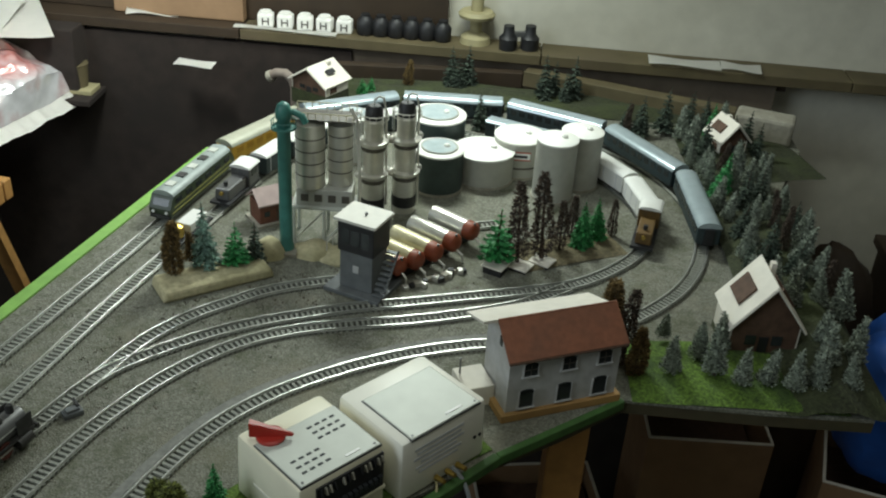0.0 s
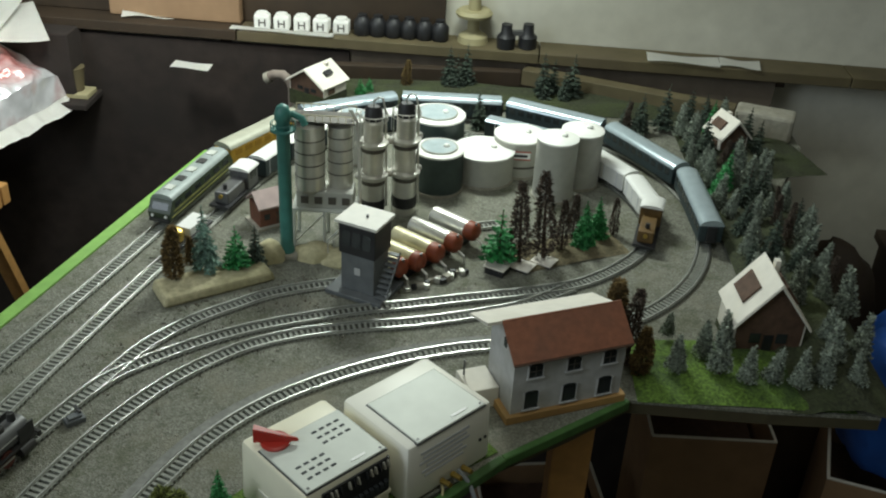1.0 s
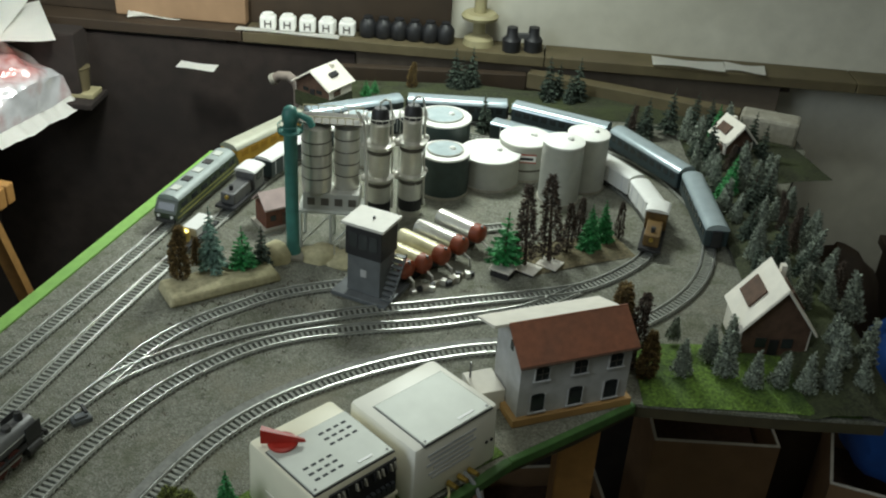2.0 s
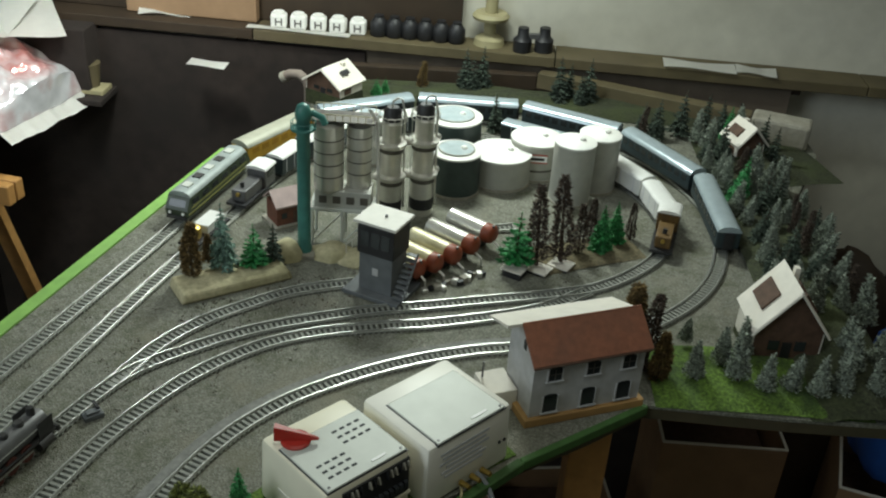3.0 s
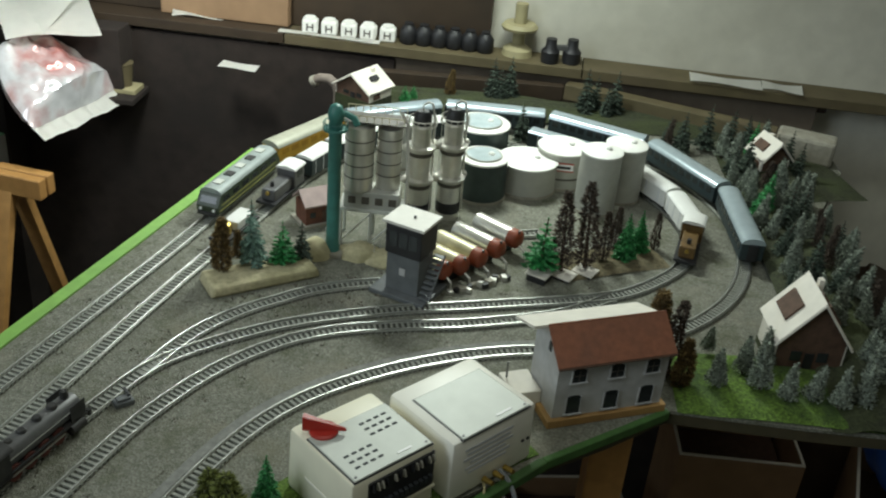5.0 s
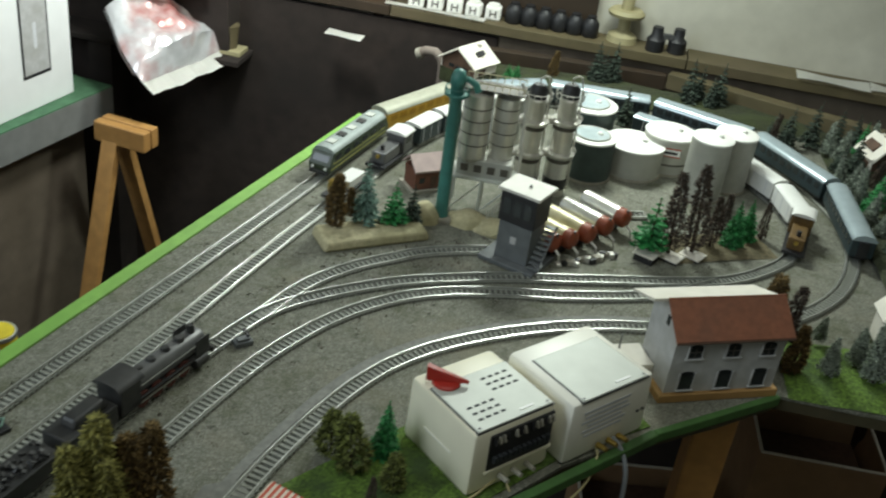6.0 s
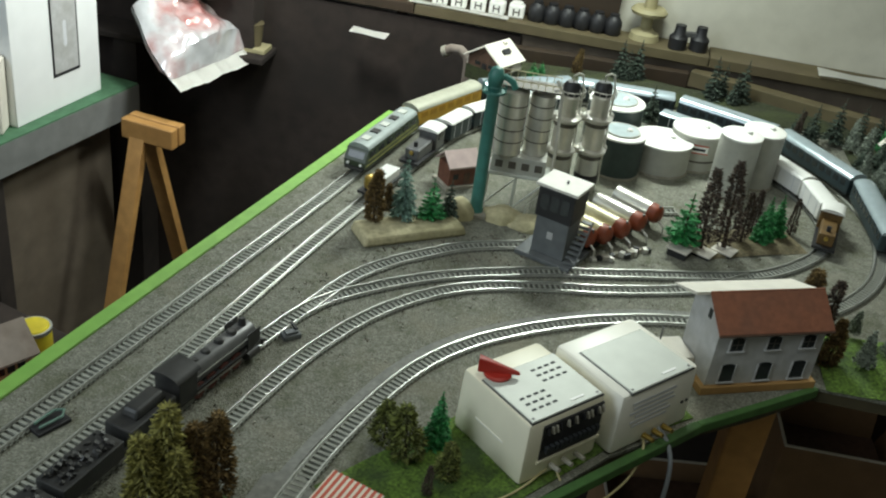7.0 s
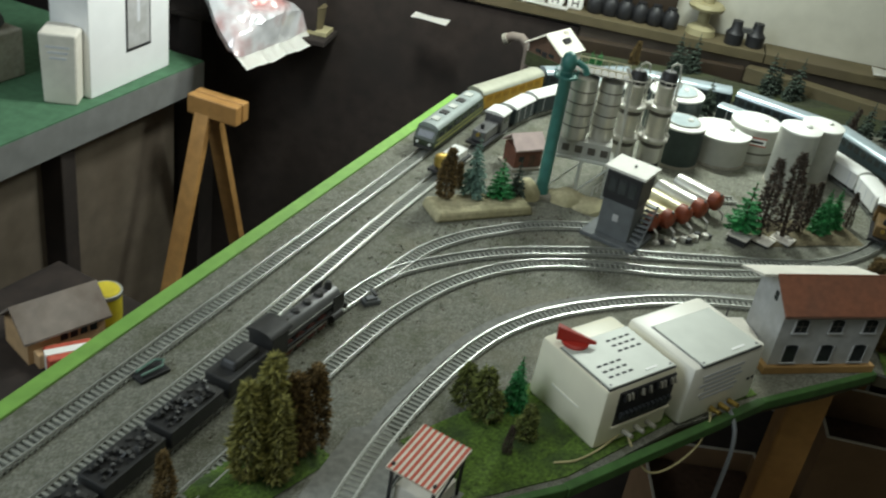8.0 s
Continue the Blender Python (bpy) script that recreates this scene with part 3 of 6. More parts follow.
def shunter(body, label):
    c = thing("shunting_locomotive", Matrix(), label, "locomotive")
    part("bonnet", box(B(), 0.052, 0.022, 0.018, 0.012, 0, 0.014, bevel=0.002), body, c)
    part("cab", box(B(), 0.030, 0.030, 0.028, -0.030, 0, 0.014, bevel=0.0015), body, c)
    part("cab_roof", extrude_x(B(), roof_outline(0.033, 0.042, 0.005), -0.047, -0.013), WAGONWHITE, c, "white cab roof", smooth=True)
    part("footplate", box(B(), 0.092, 0.031, 0.004, 0, 0, 0.0105), BLACK, c)
    for q in (-1, 1):
        part("window", box(B(), 0.016, 0.0008, 0.009, -0.030, q * 0.0152, 0.029), GLASSDARK, c)
    part("chimney", cyl(B(), 0.003, 0.003, 0.008, 0.026, 0, 0.031, seg=12), BLACK, c)
    part("headlight", cyl(B(), 0.003, 0.003, 0.003, m=pose(0.038, 0, 0.026, 0, 90, 0), seg=10), BRASS, c)
    bogie("wheel_frame", c, -0.022)
    bogie("wheel_frame", c, 0.022)
    return c


JOINT = nearest_s(INNER, 0.276, 1.354)
for at, l, text in ((-0.050, 0.098, "white refrigerator wagon with a pale roof"), (0.040, 0.078, "white box wagon behind the small brown locomotive")):
    on_line(white_wagon(l, WAGONWHITE, WAGONWHITE, text), INNER, JOINT + at, l)
on_line(shunter(LOCOBROWN, "small dark brown shunting locomotive with white roof"), INNER, JOINT + 0.128, 0.09)
for x, y, l, side, text in ((-0.268, 1.37, 0.070, COACHDARK, "dark coach with a bright white roof"), (-0.225, 1.452, 0.105, COACHDARK, "dark coach with a white roof behind the refinery"),
                            (-0.135, 1.530, 0.115, COACHDARK, "dark coach with a pale roof on the inner loop"), (0.115, 1.516, 0.12, COACHDARK, "dark coach with pale roof beyond the white tanks")):
    on_line(white_wagon(l, WAGONWHITE if x < 0 else COACHROOF, side, text, "railway coach"), INNER, nearest_s(INNER, x, y), l)
on_line(shunter(STEAMTOP, "grey shunting locomotive with white cab roof"), INNER, nearest_s(INNER, -0.302, 1.275), 0.09, True)


def flat_wagon(l):
    c = thing("flat_wagon", Matrix(), "low flat wagon with white crate and brass drum", "railway wagon")
    part("deck", box(B(), l, 0.028, 0.004, 0, 0, 0.011, bevel=0.0006), BLACK, c)
    part("crate", box(B(), l * 0.5, 0.022, 0.012, l * 0.14, 0, 0.015, bevel=0.001), WAGONWHITE, c)
    part("brass_drum", lathe(B(), [(0.006, 0.015), (0.0105, 0.018), (0.0115, 0.025), (0.0105, 0.032), (0.005, 0.036)], 20, cx=-l * 0.32), BRASS, c, "polished brass drum", smooth=True)
    bogie("wheel_frame", c, -l / 4)
    bogie("wheel_frame", c, l / 4)
    return c


on_line(flat_wagon(0.085), INNER, nearest_s(INNER, -0.340, 1.155), 0.085)


def steam_loco():
    c = thing("steam_locomotive", Matrix(), "sooty black steam locomotive with a worn grey boiler", "locomotive")
    lie = Matrix.Translation((0, 0, 0.028)) @ pose(0, 0, 0, 0, 90, 0)
    bm = lathe(B(), [(0.0118, -0.040), (0.0122, -0.038), (0.0122, 0.052), (0.0112, 0.055), (0.008, 0.057)], 20, m=lie)
    part("boiler", bm, STEAMTOP, c, smooth=True)
    for x, r, h in ((0.045, 0.0042, 0.012), (0.028, 0.0055, 0.007), (0.008, 0.005, 0.007), (-0.012, 0.005, 0.006), (-0.028, 0.004, 0.005)):
        part("dome" if x < 0.04 else "chimney", lathe(B(), [(r, 0.036), (r, 0.036 + h * 0.7), (r * 0.75, 0.036 + h)], 14, cx=x), STEAM, c, smooth=True)
    part("cab", box(B(), 0.026, 0.030, 0.030, -0.054, 0, 0.013, bevel=0.001), STEAM, c)
    part("cab_roof", extrude_x(B(), roof_outline(0.033, 0.0425, 0.006), -0.071, -0.038), STEAM, c, smooth=True)
    part("running_board", box(B(), 0.112, 0.030, 0.0025, 0.002, 0, 0.0165), STEAM, c)
    for q in (-1, 1):
        part("cylinder_block", cyl(B(), 0.0055, 0.0055, 0.018, m=pose(0.034, q * 0.0135, 0.012, 0, 90, 0), seg=14), STEAM, c)
        part("coupling_rod", box(B(), 0.070, 0.0012, 0.002, -0.006, q * 0.0125, 0.011), RAIL, c, "bright steel coupling rod")
        for k in range(4):
            part("driving_wheel", cyl(B(), 0.0088, 0.0088, 0.0022, m=pose(-0.036 + k * 0.019, q * 0.0105, 0.0135, 90), seg=20), DARKRED, c, "dark red driving wheel")
        part("smoke_deflector", box(B(), 0.020, 0.001, 0.018, 0.046, q * 0.0145, 0.020), STEAM, c)
        part("handrail", bar(B(), (-0.04, q * 0.0125, 0.031), (0.052, q * 0.0125, 0.031), 0.0006), RAIL, c)
    part("buffer_beam", box(B(), 0.003, 0.030, 0.006, 0.062, 0, 0.012), STEAM, c)
    return c


def tender():
    c = thing("tender", Matrix(), "black coal tender with a boxy rounded coal load", "tender")
    part("tank", box(B(), 0.062, 0.030, 0.020, 0, 0, 0.013, bevel=0.0015), STEAM, c)
    part("coal_bunker", box(B(), 0.044, 0.020, 0.009, 0.004, 0, 0.033, bevel=0.003, taper=0.8), STEAM, c)
    bogie("bogie", c, -0.018)
    bogie("bogie", c, 0.018)
    return c


def coal_wagon():
    c = thing("coal_wagon", Matrix(), "black open goods wagon filled with coal", "railway wagon", "coal wagons")
    part("body", box(B(), 0.072, 0.030, 0.018, 0, 0, 0.013, bevel=0.001), STEAM, c)
    bm = B()
    for k in range(70):
        r = random.uniform(0.002, 0.0042)
        box(bm, r, r, r, random.uniform(-0.031, 0.031), random.uniform(-0.011, 0.011), 0.029 + random.uniform(0, 0.004), rz=random.uniform(0, 90), rx=random.uniform(0, 50))
    tagged(part("coal", bm, STEAM, c), kind="stuff")
    bogie("bogie", c, -0.020)
    bogie("bogie", c, 0.020)
    return c


s = nearest_s(INNER, -0.391, 0.745) - 0.007
on_line(steam_loco(), INNER, s + 0.066, 0.12, True)
on_line(tender(), INNER, s + 0.170, 0.06, True)
w = coal_wagon()
on_line(w, INNER, s + 0.246, 0.07, True)
for k in (1, 2):
    on_line(copy_thing(w, Matrix()), INNER, s + 0.246 + 0.079 * k, 0.07, True)

# ---------------------------------------------------------------- refinery
def storage_tank(x, y, r, h, wall, lid, label, rim=True, bands=()):
    o = thing("storage_tank", pose(x, y, T), label, "storage tank", "refinery tanks")
    part("shell", lathe(B(), [(r, 0), (r, h)], 40), wall, o, smooth=True)
    part("base_ring", lathe(B(), [(r * 1.04, 0), (r * 1.04, 0.004)], 40), CONCRETE, o)
    part("lid", lathe(B(), [(r * 1.02, h), (r * 1.02, h + 0.0025), (r * 0.96, h + 0.0035), (r * 0.2, h + 0.006)], 40), lid, o, "white lid", smooth=True)
    if rim:
        bm = B()
        for k in range(36):
            a = 2 * math.pi * k / 36
            b = 2 * math.pi * (k + 1) / 36
            bar(bm, (r * 0.72 * math.cos(a), r * 0.72 * math.sin(a), h + 0.0055), (r * 0.72 * math.cos(b), r * 0.72 * math.sin(b), h + 0.0055), 0.0012)
        part("lid_ring", bm, TANKTOP if wall is not TANKDARK else TANKGREY, o)
    if rim:
        part("lid_recess", lathe(B(), [(r * 0.69, h + 0.0052), (r * 0.69, h + 0.0064), (r * 0.2, h + 0.0070)], 36), LIDGLASS, o, "pale blue-grey inner lid", smooth=True)
    for z in bands:
        part("band", lathe(B(), [(r * 1.012, z), (r * 1.012, z + 0.003)], 40), DARKRING, o)
    part("hatch", lathe(B(), [(0.005, h + 0.004), (0.005, h + 0.008), (0.003, h + 0.010)], 14, cx=r * 0.3), lid, o)
    return o


tk = storage_tank(-0.014, 1.356, 0.0370, 0.062, TANKDARK, TANKTOP, "dark green storage tank with a white ringed lid")
storage_tank(0.055, 1.400, 0.0460, 0.046, TANKGREY, TANKTOP, "wide pale grey storage tank with white lid", False)
t3 = storage_tank(0.110, 1.436, 0.0400, 0.058, TANKGREY, TANKTOP, "pale grey tank with a red and white sign band", False, (0.018,))
part("sign_panel", box(B(), 0.030, 0.0012, 0.010, 0.0, -0.0404, 0.036), WHITEPRINT, t3, "white sign panel with a red border")
part("sign_border", box(B(), 0.032, 0.001, 0.0016, 0.0, -0.0404, 0.0465), STRIPERED, t3)
part("sign_border", box(B(), 0.032, 0.001, 0.0016, 0.0, -0.0404, 0.034), STRIPERED, t3)
part("lettering_bar", box(B(), 0.022, 0.0008, 0.004, 0.0, -0.0412, 0.039), BLACK, t3)
storage_tank(0.159, 1.349, 0.0305, 0.093, TANKGREY, TANKTOP, "tall slim pale grey storage tank", False)
storage_tank(0.201, 1.398, 0.0315, 0.087, TANKGREY, TANKTOP, "tall slim pale grey tank behind another", False)
storage_tank(-0.021, 1.472, 0.0445, 0.068, TANKDARK, TANKTOP, "low dark tank with a wide white lid")
storage_tank(-0.150, 1.438, 0.0280, 0.072, TANKGREY, TANKTOP, "small pale tank at the back of the refinery", True)


def catwalk(bm, x, y, r, z):
    for k in range(14):
        a, b = 2 * math.pi * k / 14, 2 * math.pi * (k + 1) / 14
        for zz in (z, z + 0.008):
            bar(bm, (x + r * math.cos(a), y + r * math.sin(a), zz), (x + r * math.cos(b), y + r * math.sin(b), zz), 0.0007, 4)
        bar(bm, (x + r * math.cos(a), y + r * math.sin(a), z), (x + r * math.cos(a), y + r * math.sin(a), z + 0.008), 0.0006, 4)


def column(x, y, h, label):
    o = thing("distillation_column", pose(x, y, T), label, "refinery column", "distillation columns")
    part("shell", lathe(B(), [(0.0165, 0), (0.0165, h * 0.36), (0.0150, h * 0.37), (0.0150, h * 0.66), (0.0135, h * 0.67), (0.0135, h * 0.88), (0.0125, h * 0.885)], 26), SILVER, o, smooth=True)
    part("black_cap", lathe(B(), [(0.0128, h * 0.885), (0.0122, h * 0.97), (0.008, h)], 24), BLACK, o, smooth=True)
    for z in (0.37, 0.67):
        part("collar", lathe(B(), [(0.0178, h * z - 0.004), (0.0215, h * z), (0.0215, h * z + 0.003), (0.0165, h * z + 0.005)], 26), SILVER, o, smooth=True)
        part("dark_band", lathe(B(), [(0.0172, h * z - 0.010), (0.0172, h * z - 0.004)], 26), DARKRING, o)
        for q in (0.6, 3.6):
            bm = bmesh.new()
            bmesh.ops.create_uvsphere(bm, u_segments=12, v_segments=8, radius=0.0058, matrix=pose(0.0215 * math.cos(q), 0.0215 * math.sin(q), h * z + 0.002))
            part("vessel", bm, SILVER, o, "bright silver ball vessel", smooth=True)
    part("foot_band", lathe(B(), [(0.0172, h * 0.06), (0.0172, h * 0.16)], 26), BLACK, o)
    bm = tube(B(), [(0.0, 0, h), (0.0, 0, h + 0.008), (0.006, 0.002, h + 0.012), (0.012, 0.004, h + 0.010), (0.016, 0.006, h - 0.01), (0.019, 0.006, 0.01)], 0.0016)
    part("overhead_pipe", bm, SILVER, o, smooth=True)
    bm = B()
    catwalk(bm, 0, 0, 0.020, h * 0.885)
    part("catwalk", bm, SILVER, o)
    bm = B()
    for q in (-0.003, 0.003):
        bar(bm, (-0.0175, q, 0.0), (-0.0175, q, h * 0.9), 0.0005, 4)
    for k in range(24):
        bar(bm, (-0.0175, -0.003, 0.004 + k * h * 0.037), (-0.0175, 0.003, 0.004 + k * h * 0.037), 0.0004, 4)
    part("ladder", bm, GREYPLATE, o)


column(-0.104, 1.262, 0.164, "silver distillation column with collars and black cap")
column(-0.060, 1.276, 0.166, "silver distillation column with ball vessels and black cap")

o = thing("cooling_tower_column", pose(-0.205, 1.135, T), "tall dark teal refinery column with a pipe head", "refinery column")
part("shell", lathe(B(), [(0.0098, 0), (0.0098, 0.012), (0.0085, 0.014), (0.0085, 0.190), (0.0100, 0.192), (0.0105, 0.200), (0.0075, 0.209), (0.003, 0.212)], 22), TEAL, o, smooth=True)
part("pipe_head", tube(B(), [(0, 0, 0.196), (0.012, 0.003, 0.199), (0.022, 0.005, 0.193), (0.026, 0.006, 0.184)], 0.0045), TEAL, o, smooth=True)
part("platform", lathe(B(), [(0.016, 0.178), (0.016, 0.1795)], 20), TEAL, o)
bm = B()
catwalk(bm, 0, 0, 0.0155, 0.180)
part("railing", bm, TEAL, o)
part("foot", box(B(), 0.030, 0.030, 0.006, bevel=0.001), CONCRETE, o)

o = thing("silo_block", pose(-0.163, 1.178, T), "pair of banded silver silos on a grey steel frame", "refinery silos")
for x, y, r, top in ((-0.016, 0.0, 0.0195, 0.170), (0.022, 0.012, 0.0165, 0.166)):
    sh = part("silo", lathe(B(), [(0.008, 0.068), (r, 0.082), (r, top), (r * 0.7, top + 0.004)], 28, cx=x, cy=y), SILVER, o, smooth=True)
    for z in (0.100, 0.117, 0.134, 0.151):
        part("dark_band", lathe(B(), [(r * 1.015, z), (r * 1.015, z + 0.0016)], 28, cx=x, cy=y), DARKRING, sh)
part("equipment_deck", box(B(), 0.088, 0.046, 0.004, 0.004, 0.004, 0.052, bevel=0.0006), GREYPLATE, o)
part("machine_housing", box(B(), 0.074, 0.036, 0.024, 0.004, 0.004, 0.056, bevel=0.001), TANKGREY, o)
for k in range(4):
    part("louvre", box(B(), 0.010, 0.001, 0.010, -0.022 + k * 0.018, -0.0145, 0.063), DARKRING, o)
part("top_deck", box(B(), 0.082, 0.040, 0.002, 0.003, 0.006, 0.176, rx=-2), DARKRING, o)
bm = B()
for k in range(9):
    for q in (-1, 1):
        bar(bm, (-0.036 + k * 0.0097, 0.006 + q * 0.019, 0.178), (-0.036 + k * 0.0097, 0.006 + q * 0.019, 0.187), 0.0006, 4)
for q in (-1, 1):
    bar(bm, (-0.036, 0.006 + q * 0.019, 0.187), (0.042, 0.006 + q * 0.019, 0.187), 0.0007, 4)
part("railing", bm, YELLOWED, o)
for x in (-0.036, 0.004, 0.044):
    for y in (-0.016, 0.024):
        part("leg", bar(B(), (x, y, 0), (x, y, 0.054), 0.0022), GREYPLATE, o)
bm = B()
bar(bm, (-0.036, -0.016, 0.004), (0.004, -0.016, 0.05), 0.0012)
bar(bm, (0.004, -0.016, 0.004), (0.044, -0.016, 0.05), 0.0012)
part("brace", bm, GREYPLATE, o)
part("pipe", tube(B(), [(0.05, -0.01, 0.0), (0.05, -0.01, 0.10), (0.045, 0.0, 0.175), (0.036, 0.004, 0.19)], 0.0022), SILVER, o, smooth=True)
for x, y, rx, ry, h in ((-0.168, 1.138, 0.030, 0.024, 0.016), (-0.128, 1.130, 0.036, 0.026, 0.013), (-0.226, 1.125, 0.020, 0.020, 0.026)):
    bm = bmesh.new()
    bmesh.ops.create_icosphere(bm, subdivisions=3, radius=1)
    for v in bm.verts:
        k = 1 + 0.18 * noise.noise(v.co * 2.0 + Vector((x * 50, 0, 0)))
        v.co = Vector((v.co.x * rx * k, v.co.y * ry * k, max(0, v.co.z * h * k)))
    ob = part("sand_mound", bm, SAND, smooth=True)
    ob.location = (x, y, T - 0.001)
    tagged(ob, "small pale sandy heap beside the silos", "heap", "sand heaps")


def lying_tank(a, b, r, label, body):
    a, b = Vector(a), Vector(b)
    d = b - a
    o = thing("horizontal_tank", pose(a.x, a.y, T, 0, 0, math.degrees(math.atan2(d.y, d.x))), label, "storage tank", "row of lying tanks")
    l = d.length
    m = Matrix.Translation((0, 0, 0.012 + r)) @ pose(0, 0, 0, 0, 90, 0)
    part("shell", lathe(B(), [(r * 0.5, -0.003), (r, 0.001), (r, l * 0.80)], 24, m=m), body, o, smooth=True)
    part("red_end", lathe(B(), [(r * 1.01, l * 0.80), (r * 1.01, l * 0.95), (r * 0.85, l * 0.99), (r * 0.4, l * 1.02)], 24, m=m), RUST, o, "rust red end cap", smooth=True)
    for x in (0.2, 0.7):
        part("saddle", box(B(), 0.006, r * 1.7, 0.016, l * x, 0, 0), BLACK, o)
    part("valve", cyl(B(), 0.002, 0.002, 0.005, l * 0.97, 0, 0.012 + 2 * r - 0.004, seg=10), STEAMTOP, o)
    part("pipe", tube(B(), [(l * 1.0, 0, 0.016), (l * 1.12, 0, 0.012), (l * 1.14, 0, 0.002)], 0.0016), SILVER, o)


for k, (a, b) in enumerate((((-0.092, 1.108), (-0.048, 1.074)), ((-0.080, 1.128), (-0.026, 1.090)), ((-0.065, 1.160), (-0.003, 1.113)), ((-0.043, 1.190), (0.020, 1.142)), ((-0.015, 1.222), (0.044, 1.176)))):
    lying_tank(a, b, 0.0130, "silver lying tank with a rust red end" if k > 2 else "yellowed silver lying tank with rust red end", SILVER if k > 2 else YELLOWED)

# ---------------------------------------------------------------- signal box
o = thing("signal_box", pose(-0.096, 1.062, T, 0, 0, -24), "dark grey signal box with a flat pale roof", "signal box")
part("plinth", box(B(), 0.078, 0.064, 0.006, 0, 0, 0, bevel=0.001), GREYBOX, o)
part("lower_storey", box(B(), 0.046, 0.038, 0.052, 0, 0, 0.006, bevel=0.001), GREYBOX, o)
part("upper_storey", box(B(), 0.050, 0.042, 0.040, 0, 0, 0.058, bevel=0.001), BLACK, o)
for x in (-0.014, 0.0, 0.014):
    part("window", box(B(), 0.011, 0.001, 0.020, x, -0.0212, 0.070), GLASSDARK, o)
part("window", box(B(), 0.008, 0.001, 0.010, 0.0, -0.0192, 0.030, bevel=0.0003), WALLBLUE, o, "small pale window")
part("roof", box(B(), 0.058, 0.049, 0.004, 0, 0, 0.100, bevel=0.0008), PALEROOF, o, "flat pale grey roof")
part("roof_vent", cyl(B(), 0.0018, 0.0018, 0.003, 0.003, 0, 0.104, seg=8), BLACK, o)
for k in range(9):
    part("stair_tread", box(B(), 0.014, 0.007, 0.0015, 0.033, -0.020 + k * 0.0042, 0.008 + k * 0.0056), GREYBOX, o)
part("stair_string", box(B(), 0.0014, 0.062, 0.003, 0.0405, -0.002, 0.030, rx=53), GREYBOX, o)
bm = B()
for k in range(5):
    bar(bm, (-0.036, -0.028 + k * 0.014, 0.056), (-0.036, -0.028 + k * 0.014, 0.068), 0.0006, 4)
bar(bm, (-0.036, -0.028, 0.068), (-0.036, 0.028, 0.068), 0.0007, 4)
part("railing", bm, SILVER, o)
for i in range(14):
    a = random.uniform(0, 6.28)
    x, y = -0.03 + 0.07 * random.random(), 1.085 + 0.13 * random.random() - 0.06
    ob = part("crate", box(B(), random.uniform(0.006, 0.012), random.uniform(0.005, 0.010), random.uniform(0.004, 0.009), bevel=0.0006), (SILVER, BLACK, CONCRETE)[i % 3])
    ob.matrix_world = pose(-0.04 + 0.075 * i / 14 + random.uniform(-0.004, 0.004), 1.062 + 0.055 * i / 14 + random.uniform(-0.006, 0.006), T, 0, 0, math.degrees(a))
    tagged(ob, "small crate or drum lying by the tanks", "crate", "clutter by the tanks")

# red shed among the trees
o = thing("shed", pose(-0.243, 1.222, T, 0, 0, 35), "small brown-red shed with a pale pink roof", "shed")
part("wall", box(B(), 0.045, 0.034, 0.030, 0, 0, 0.004), SHEDBROWN, o)
part("roof", extrude_x(B(), [(-0.022, 0.032), (0, 0.050), (0.022, 0.032), (0.022, 0.0345), (0, 0.0525), (-0.022, 0.0345)], -0.026, 0.026), PINKROOF, o, "pale pinkish gable roof")
part("door", box(B(), 0.009, 0.001, 0.018, 0.006, -0.0175, 0.005), BROWNHOUSE, o)
part("window", box(B(), 0.008, 0.001, 0.008, -0.012, -0.0175, 0.014), GLASSDARK, o)
part("base", box(B(), 0.056, 0.045, 0.004), CONCRETE, o)

# ---------------------------------------------------------------- control units
def control_case(x, y, rz, w, d, h, case, label):
    o = thing("transformer", pose(x, y, T + 0.001, 0, 0, rz), label, "transformer", "control units")
    part("case", box(B(), w, d, h, bevel=0.005, taper=0.97), case, o, smooth=True)
    return o


tr = control_case(-0.106, 0.690, 45, 0.098, 0.100, 0.070, CREAM, "cream transformer with red speed knob and black terminals")
part("top_plate", box(B(), 0.088, 0.070, 0.002, 0.001, -0.011, 0.0695, bevel=0.0008), GREYPLATE, tr, "grey metal top plate")
part("plate_edge", box(B(), 0.090, 0.072, 0.0014, 0.001, -0.011, 0.0688), BLACK, tr)
kn = part("speed_knob", lathe(B(), [(0.0135, 0.0715), (0.0135, 0.0735), (0.011, 0.0745)], 26, cx=-0.026, cy=0.024), RED, tr, "red rotary knob")
m = Matrix.Translation((-0.026, 0.024, 0.0742)) @ pose(0, 0, 0, 0, 0, -42)
bm = B()
low = [bm.verts.new(m @ Vector(p)) for p in ((-0.019, -0.0055, 0), (0.021, -0.0016, 0), (0.021, 0.0016, 0), (-0.019, 0.0055, 0))]
high = [bm.verts.new(m @ Vector(p)) for p in ((-0.019, -0.0040, 0.0145), (0.020, -0.0012, 0.003), (0.020, 0.0012, 0.003), (-0.019, 0.0040, 0.0145))]
bm.faces.new(low[::-1])
bm.faces.new(high)
for k in range(4):
    bm.faces.new((low[k], low[(k + 1) % 4], high[(k + 1) % 4], high[k]))
bmesh.ops.bevel(bm, geom=bm.edges[:], offset=0.0006, segments=2, affect="EDGES")
part("grip", bm, RED, kn, "red wedge grip")
for gx, gy in ((-0.018, -0.024), (0.020, 0.004)):
    for i in range(4):
        for j in range(3):
            part("vent_slot", box(B(), 0.0052, 0.0026, 0.0006, gx - 0.012 + i * 0.0085, gy - 0.009 + j * 0.0085, 0.0712), DARKSLOT, tr)
